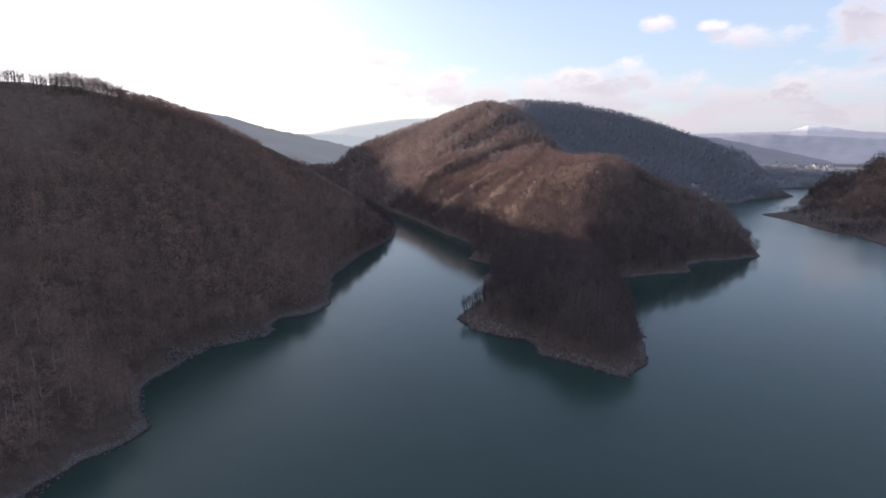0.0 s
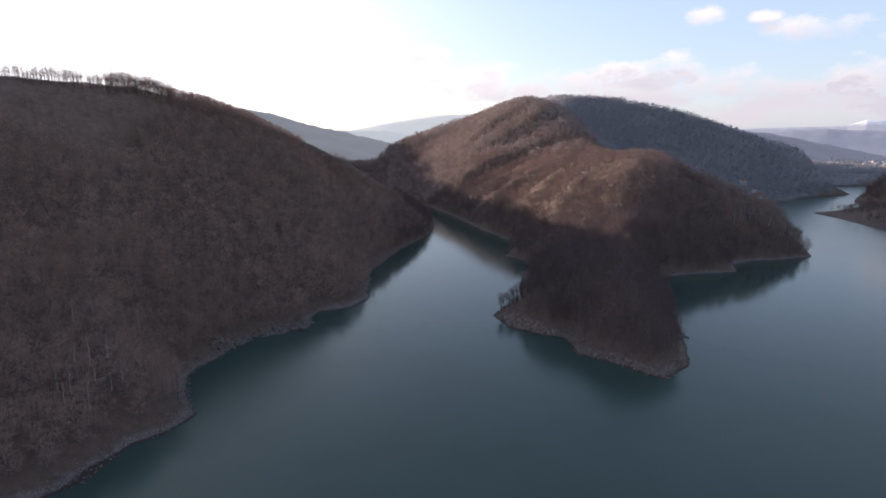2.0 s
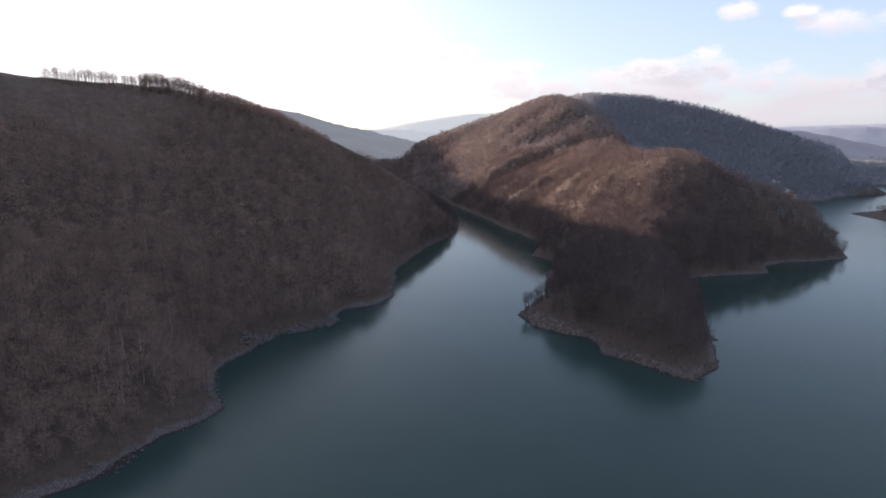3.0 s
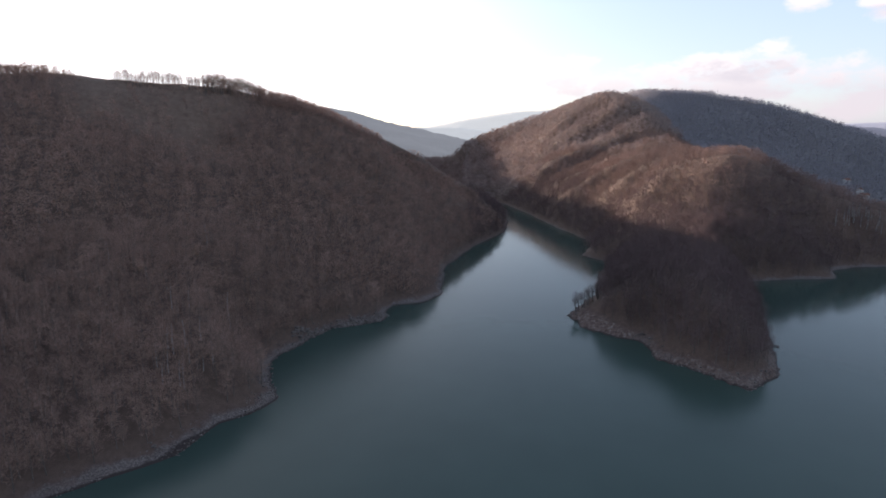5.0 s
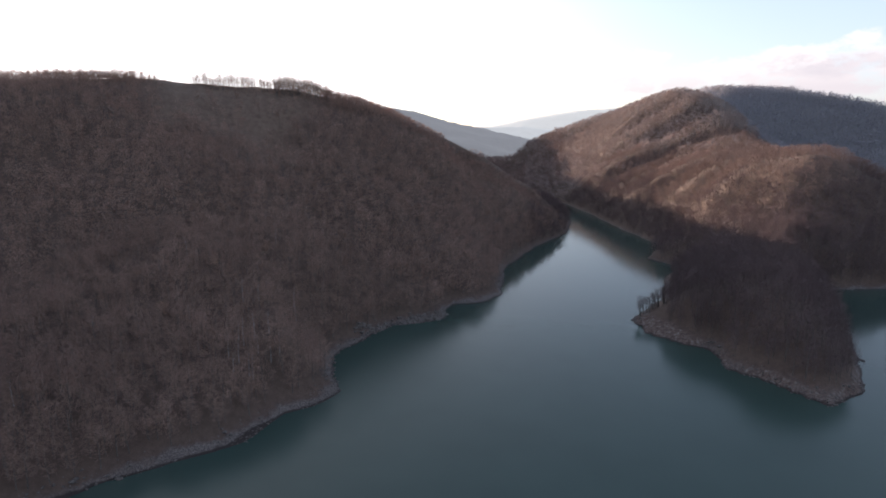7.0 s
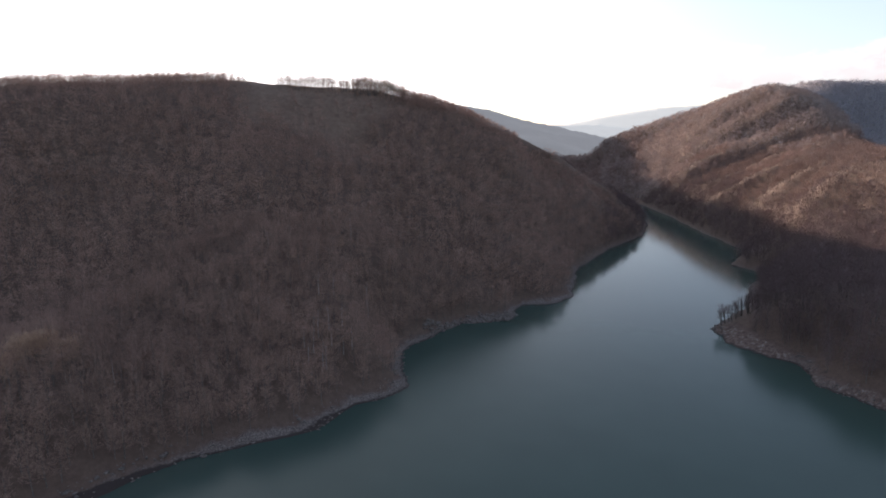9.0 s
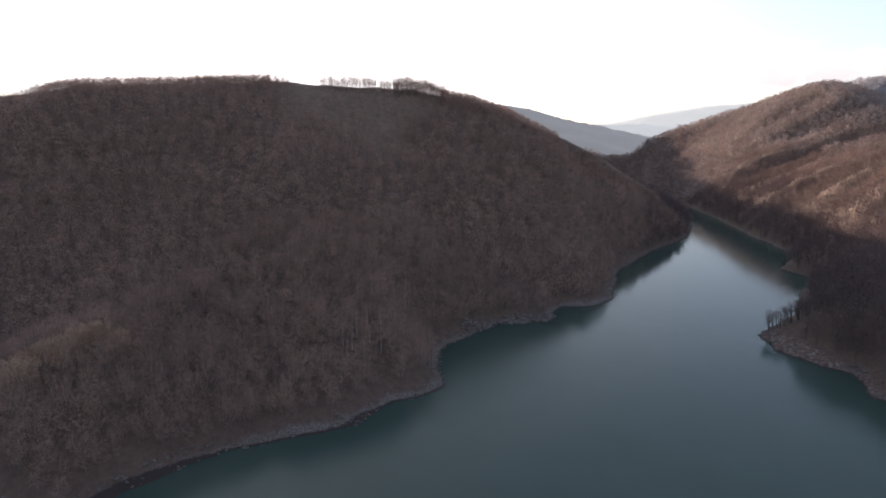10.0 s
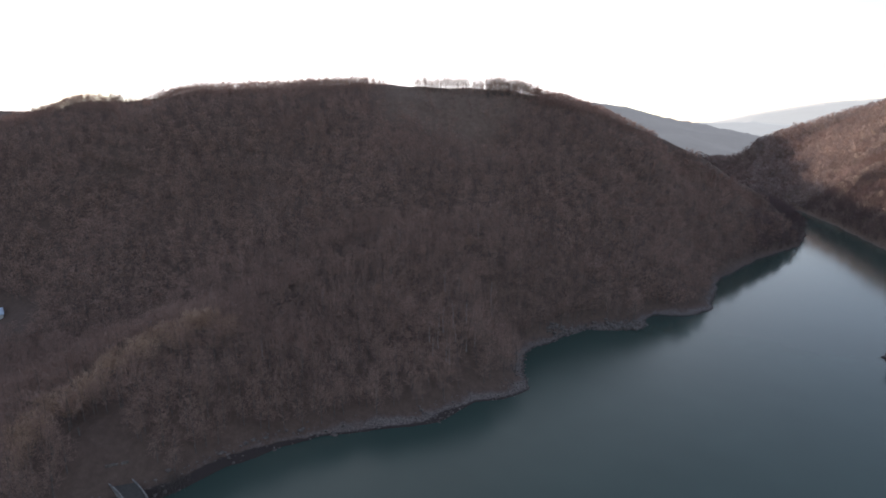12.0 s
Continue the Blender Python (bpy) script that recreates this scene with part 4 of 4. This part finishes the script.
def box(bm, x0, y0, z0, x1, y1, z1):
    r = bmesh.ops.create_cube(bm, size=1.0)["verts"]
    for v in r:
        v.co = Vector((x0 + (v.co.x + 0.5) * (x1 - x0), y0 + (v.co.y + 0.5) * (y1 - y0), z0 + (v.co.z + 0.5) * (z1 - z0)))


def part(name, bm, mat, parent, label=""):
    me = bpy.data.meshes.new(name)
    bm.to_mesh(me)
    bm.free()
    me.materials.append(mat)
    ob = new(name, me)
    ob.parent = parent
    return tagged(ob, label) if label else ob


def house(label, wide, deep, tall, roof_mat, group=""):
    foot = tagged(new("house"), label, "house", group)
    bm = bmesh.new()
    box(bm, -wide / 2, -deep / 2, -2.0, wide / 2, deep / 2, tall)
    gable = [bm.verts.new((s * wide / 2, t, z)) for s in (-1, 1) for t, z in ((-deep / 2, tall), (deep / 2, tall), (0, tall + deep * 0.36))]
    bm.faces.new(gable[:3])
    bm.faces.new(gable[3:][::-1])
    part("wall", bm, PLASTER, foot)
    bm = bmesh.new()
    e, t, up, rise = 0.5, 0.18, tall + 0.02, deep * 0.36
    for s in (-1, 1):
        low, top = s * (deep / 2 + e), up - e * 0.72
        a = [(-wide / 2 - e, low, top), (wide / 2 + e, low, top), (wide / 2 + e, 0, up + rise), (-wide / 2 - e, 0, up + rise)]
        v = [bm.verts.new(p) for p in a] + [bm.verts.new((p[0], p[1], p[2] + t)) for p in a]
        for f in ((0, 1, 2, 3), (4, 5, 6, 7), (0, 1, 5, 4), (1, 2, 6, 5), (2, 3, 7, 6), (3, 0, 4, 7)):
            bm.faces.new([v[k] for k in f])
    bmesh.ops.recalc_face_normals(bm, faces=bm.faces)
    roof = part("roof", bm, roof_mat, foot)
    bm = bmesh.new()
    box(bm, wide * 0.2, 0.4, tall + rise * 0.4, wide * 0.2 + 0.7, 1.1, tall + rise + 0.9)
    part("chimney", bm, ROOF_RED, roof)
    for s in (-1, 1):
        for k in (-1, 0, 1):
            bm = bmesh.new()
            box(bm, k * wide * 0.3 - 0.55, s * deep / 2 - 0.05, tall * 0.4, k * wide * 0.3 + 0.55, s * deep / 2 + 0.05, tall * 0.4 + 1.3)
            part("window", bm, PANE, foot)
    return foot


def place_house(ob, x, y, turn):
    ob.matrix_basis = pose(x, y, ground_at(x, y), 0, 0, turn)


def village():
    models = [house("white-walled village house with a pale roof", w, d, t, ROOF_PALE, "village houses on the plain") for w, d, t in ((7, 6, 4), (9, 7, 4.5), (13, 8, 6))]
    slope = bpy.data.objects["backdrop_hill_east"]
    for k in range(72):
        a = rng.uniform(-31.6, -30.4) if k % 4 == 0 else rng.uniform(-34.6, -31.0)
        d = rng.uniform(2450, 2950)
        x, y = polar(a, d)
        hit, place, _, _ = slope.ray_cast((x, y, 900), (0, 0, -1))
        up = max(ground_at(x, y), place[2] if hit else -9.0)
        if up > 34:
            x, y = polar(a, d - 280)
            up = ground_at(x, y)
        m = pose(x, y, up, 0, 0, rng.uniform(0, 180))
        if k < len(models):
            models[k].matrix_basis = m
        else:
            copy_thing(models[k % len(models)], m)


def lake_houses():
    for a, d, turn, w in LAKE_HOUSES:
        place_house(house("white lakeside house with a brown roof", w, 8, 5.5, ROOF_RED, "houses by the lake"), *polar(a, d), turn)
    place_house(house("house with a pale blue sheet-metal roof in the hollow", 12, 8, 3.6, ROOF_BLUE), -408, 77, 80)


lake_houses()


# ---- the concrete channel by the shore ----
def spillway():
    x0, y0 = -186.5, 55.8
    z0 = ground_at(-178.0, 55.0) + 0.2
    foot = tagged(new("spillway"), "weathered concrete spillway channel with two pale walls by the shore", "spillway")
    foot.matrix_basis = pose(x0, y0, z0, 0, 0, 0)

    def strip(name, y_from, y_to, low, top, mat, label=""):
        bm = bmesh.new()
        rows = []
        for k in range(13):
            u = k / 12
            px = 1 + 27 * u
            bow = 1.6 * math.sin(u * math.pi)
            drop = -2.2 * u
            a, b = y_from + bow - 1.2 * u, y_to + bow - 1.2 * u
            rows.append([bm.verts.new(p) for p in ((px, a, low + drop), (px, b, low + drop), (px, b, top + drop), (px, a, top + drop))])
        for a, b in zip(rows[:-1], rows[1:]):
            for k in range(4):
                bm.faces.new((a[k], a[(k + 1) % 4], b[(k + 1) % 4], b[k]))
        bm.faces.new(rows[0])
        bm.faces.new(rows[-1][::-1])
        bmesh.ops.recalc_face_normals(bm, faces=bm.faces)
        part(name, bm, mat, foot, label)

    strip("channel_floor", -3.0, 2.2, -6, 0.2, DARK_CONCRETE, "dark damp concrete floor")
    strip("side_wall", -3.35, -3.0, -6, 0.8, CONCRETE)
    strip("side_wall", 2.2, 2.55, -6, 0.8, CONCRETE)
    bm = bmesh.new()
    box(bm, -0.6, -5.5, -6, 0.4, 5.5, 1.2)
    part("headwall", bm, DARK_CONCRETE, foot)
    for k in range(5):
        bm = bmesh.new()
        box(bm, -0.16, -5 + 2.5 * k - 0.05, 1.2, -0.06, -5 + 2.5 * k + 0.05, 2.2)
        part("rail_post", bm, CONCRETE, foot)
    bm = bmesh.new()
    box(bm, -0.15, -5.3, 2.2, -0.07, 5.3, 2.28)
    part("handrail", bm, CONCRETE, foot)


spillway()


def broken_wall():
    """Loose blocks of an old wall above the channel."""
    foot = tagged(new("stone_wall"), "low broken wall of lichened stone blocks above the channel", "wall")
    foot.matrix_basis = pose(-183.2, 57.4, ground_at(-183.2, 57.4), 0, 0, 63)
    for k in range(9):
        if k == 5:
            continue
        bm = bmesh.new()
        long, high = rng.uniform(0.55, 0.8), rng.uniform(0.3, 0.6)
        box(bm, -long / 2, -0.25, -1.6, long / 2, 0.25, high)
        bmesh.ops.bevel(bm, geom=bm.edges[:], offset=0.05, segments=1, affect="EDGES")
        block = part("block", bm, OLD_STONE, foot)
        block.matrix_basis = pose(-2.9 + 0.74 * k, rng.uniform(-0.15, 0.15), 0, rng.uniform(-5, 5), 0, rng.uniform(-8, 8))


def marker_post():
    foot = tagged(new("marker_post"), "weathered stone post standing on open ground", "post")
    foot.matrix_basis = pose(-198.6, 53.0, ground_at(-198.6, 53.0), 2, -3, 20)
    bm = bmesh.new()
    box(bm, -0.16, -0.16, -0.6, 0.16, 0.16, 2.6)
    bmesh.ops.bevel(bm, geom=bm.edges[:], offset=0.03, segments=1, affect="EDGES")
    part("shaft", bm, OLD_STONE, foot)
    bm = bmesh.new()
    box(bm, -0.24, -0.24, 2.6, 0.24, 0.24, 2.75)
    part("cap", bm, OLD_STONE, foot)


def reeds():
    """Dry stalks standing at the edge of the water."""
    vs, fs, off = [], [], 0
    for _ in range(170):
        px, py = -168.2 + rng.normal(0, 1.3), 67.5 + rng.normal(0, 2.4)
        z = max(ground_quick(px, py), -0.3)
        tall = rng.uniform(1.2, 2.8)
        v, f = tube((px, py, z - 0.3), (px + rng.normal(0, 0.3), py + rng.normal(0, 0.3), z + tall), 0.045, 0.02, 3)
        vs.append(v)
        fs.append(f + off)
        off += len(v)
    ob = mesh_object("reeds", np.concatenate(vs), np.concatenate(fs), [BARK])
    tagged(ob, "dry grey-brown reed stalks at the water's edge", "reeds", kind="stuff")


broken_wall()
marker_post()
reeds()


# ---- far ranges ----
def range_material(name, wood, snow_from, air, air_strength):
    """Far forested slopes, snow above a height, and a glow of their own in place of haze."""
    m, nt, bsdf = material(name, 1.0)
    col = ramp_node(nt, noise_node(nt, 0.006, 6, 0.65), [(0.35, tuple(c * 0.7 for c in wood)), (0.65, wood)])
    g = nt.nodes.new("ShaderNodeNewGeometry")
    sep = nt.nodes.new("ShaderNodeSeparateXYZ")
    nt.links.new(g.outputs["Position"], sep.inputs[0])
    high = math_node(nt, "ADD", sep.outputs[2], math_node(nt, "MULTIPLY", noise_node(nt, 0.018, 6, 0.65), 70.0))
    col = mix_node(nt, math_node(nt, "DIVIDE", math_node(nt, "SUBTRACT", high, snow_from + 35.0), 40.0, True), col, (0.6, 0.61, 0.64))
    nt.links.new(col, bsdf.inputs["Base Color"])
    # the slopes glow faintly to imitate haze
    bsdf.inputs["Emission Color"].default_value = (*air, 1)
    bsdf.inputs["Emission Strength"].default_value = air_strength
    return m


def mountain_range(name, crest, distance, depth, mat, seed, label):
    c = np.array(crest, float)
    az = np.arange(c[:, 0].min(), c[:, 0].max(), 0.08)
    order = np.argsort(c[:, 0])
    el = np.interp(az, c[order, 0], c[order, 1])
    top = 110 + distance * np.tan(np.radians(el))
    rows = np.linspace(-1, 0.35, 16)
    v = []
    for u in rows:
        d = distance + depth * u
        x, y = -np.sin(np.radians(az)) * d, np.cos(np.radians(az)) * d
        shape = 1 - np.abs(u) ** 1.1
        rough = (value_noise(x, y, 260, seed) - 0.5) * 60 + (value_noise(x, y, 90, seed + 1) - 0.5) * 24
        v.append(np.c_[x, y, top * shape + rough * (1 - shape) * (1.4 if distance < 3200 else 0.25) + (value_noise(x, y, 40, seed + 2) - 0.5) * (7 if distance < 3200 else 3) + (value_noise(x, y, 13, seed + 3) - 0.5) * (4.0 if distance < 2500 else 0.0) - 12 * (u == -1)])
    n = len(az)
    i = (np.arange(len(rows) - 1)[:, None] * n + np.arange(n - 1)[None]).ravel()
    ob = mesh_object(name, np.concatenate(v), np.c_[i, i + 1, i + n + 1, i + n], [mat], smooth_faces=True)
    tagged(ob, label, "mountains", kind="structure")


BLUE = range_material("haze_glow_blue_woods", (0.09, 0.09, 0.1), 900, (0.30, 0.33, 0.44), 0.155)
BLUER = range_material("haze_glow_bluer_woods", (0.1, 0.11, 0.13), 900, (0.36, 0.41, 0.56), 0.185)
SNOWY = range_material("haze_glow_snowy_mountains", (0.14, 0.15, 0.18), 192, (0.46, 0.49, 0.6), 0.26)
GREY_AIR = range_material("haze_glow_grey_woods", (0.1, 0.085, 0.08), 900, (0.29, 0.335, 0.38), 0.2)
PALE_AIR = range_material("haze_glow_pale_distance", (0.1, 0.1, 0.1), 900, (0.68, 0.76, 0.80), 0.275)
PALER_AIR = range_material("haze_glow_paler_distance", (0.1, 0.1, 0.1), 900, (0.57, 0.65, 0.70), 0.285)
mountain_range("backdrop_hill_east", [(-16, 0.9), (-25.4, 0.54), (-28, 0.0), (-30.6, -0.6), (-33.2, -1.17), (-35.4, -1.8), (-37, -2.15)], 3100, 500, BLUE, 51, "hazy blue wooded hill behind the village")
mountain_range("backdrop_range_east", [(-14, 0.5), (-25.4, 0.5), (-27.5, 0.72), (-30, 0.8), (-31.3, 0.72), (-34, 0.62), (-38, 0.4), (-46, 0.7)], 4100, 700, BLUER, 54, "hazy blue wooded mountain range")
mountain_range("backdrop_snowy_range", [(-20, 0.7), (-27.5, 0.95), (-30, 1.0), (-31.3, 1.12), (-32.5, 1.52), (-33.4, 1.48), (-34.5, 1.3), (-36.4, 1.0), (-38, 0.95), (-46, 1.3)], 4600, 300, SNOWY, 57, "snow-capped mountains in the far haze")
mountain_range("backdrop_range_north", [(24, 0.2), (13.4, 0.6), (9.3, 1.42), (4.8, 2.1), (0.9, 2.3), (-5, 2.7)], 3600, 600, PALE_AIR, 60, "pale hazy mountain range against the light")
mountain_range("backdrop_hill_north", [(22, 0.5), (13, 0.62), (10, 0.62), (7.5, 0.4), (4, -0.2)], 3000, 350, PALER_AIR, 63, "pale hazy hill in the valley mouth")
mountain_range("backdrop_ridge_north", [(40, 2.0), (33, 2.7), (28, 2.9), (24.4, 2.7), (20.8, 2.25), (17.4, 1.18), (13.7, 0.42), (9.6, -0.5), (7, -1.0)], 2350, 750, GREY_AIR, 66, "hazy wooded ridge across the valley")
village()
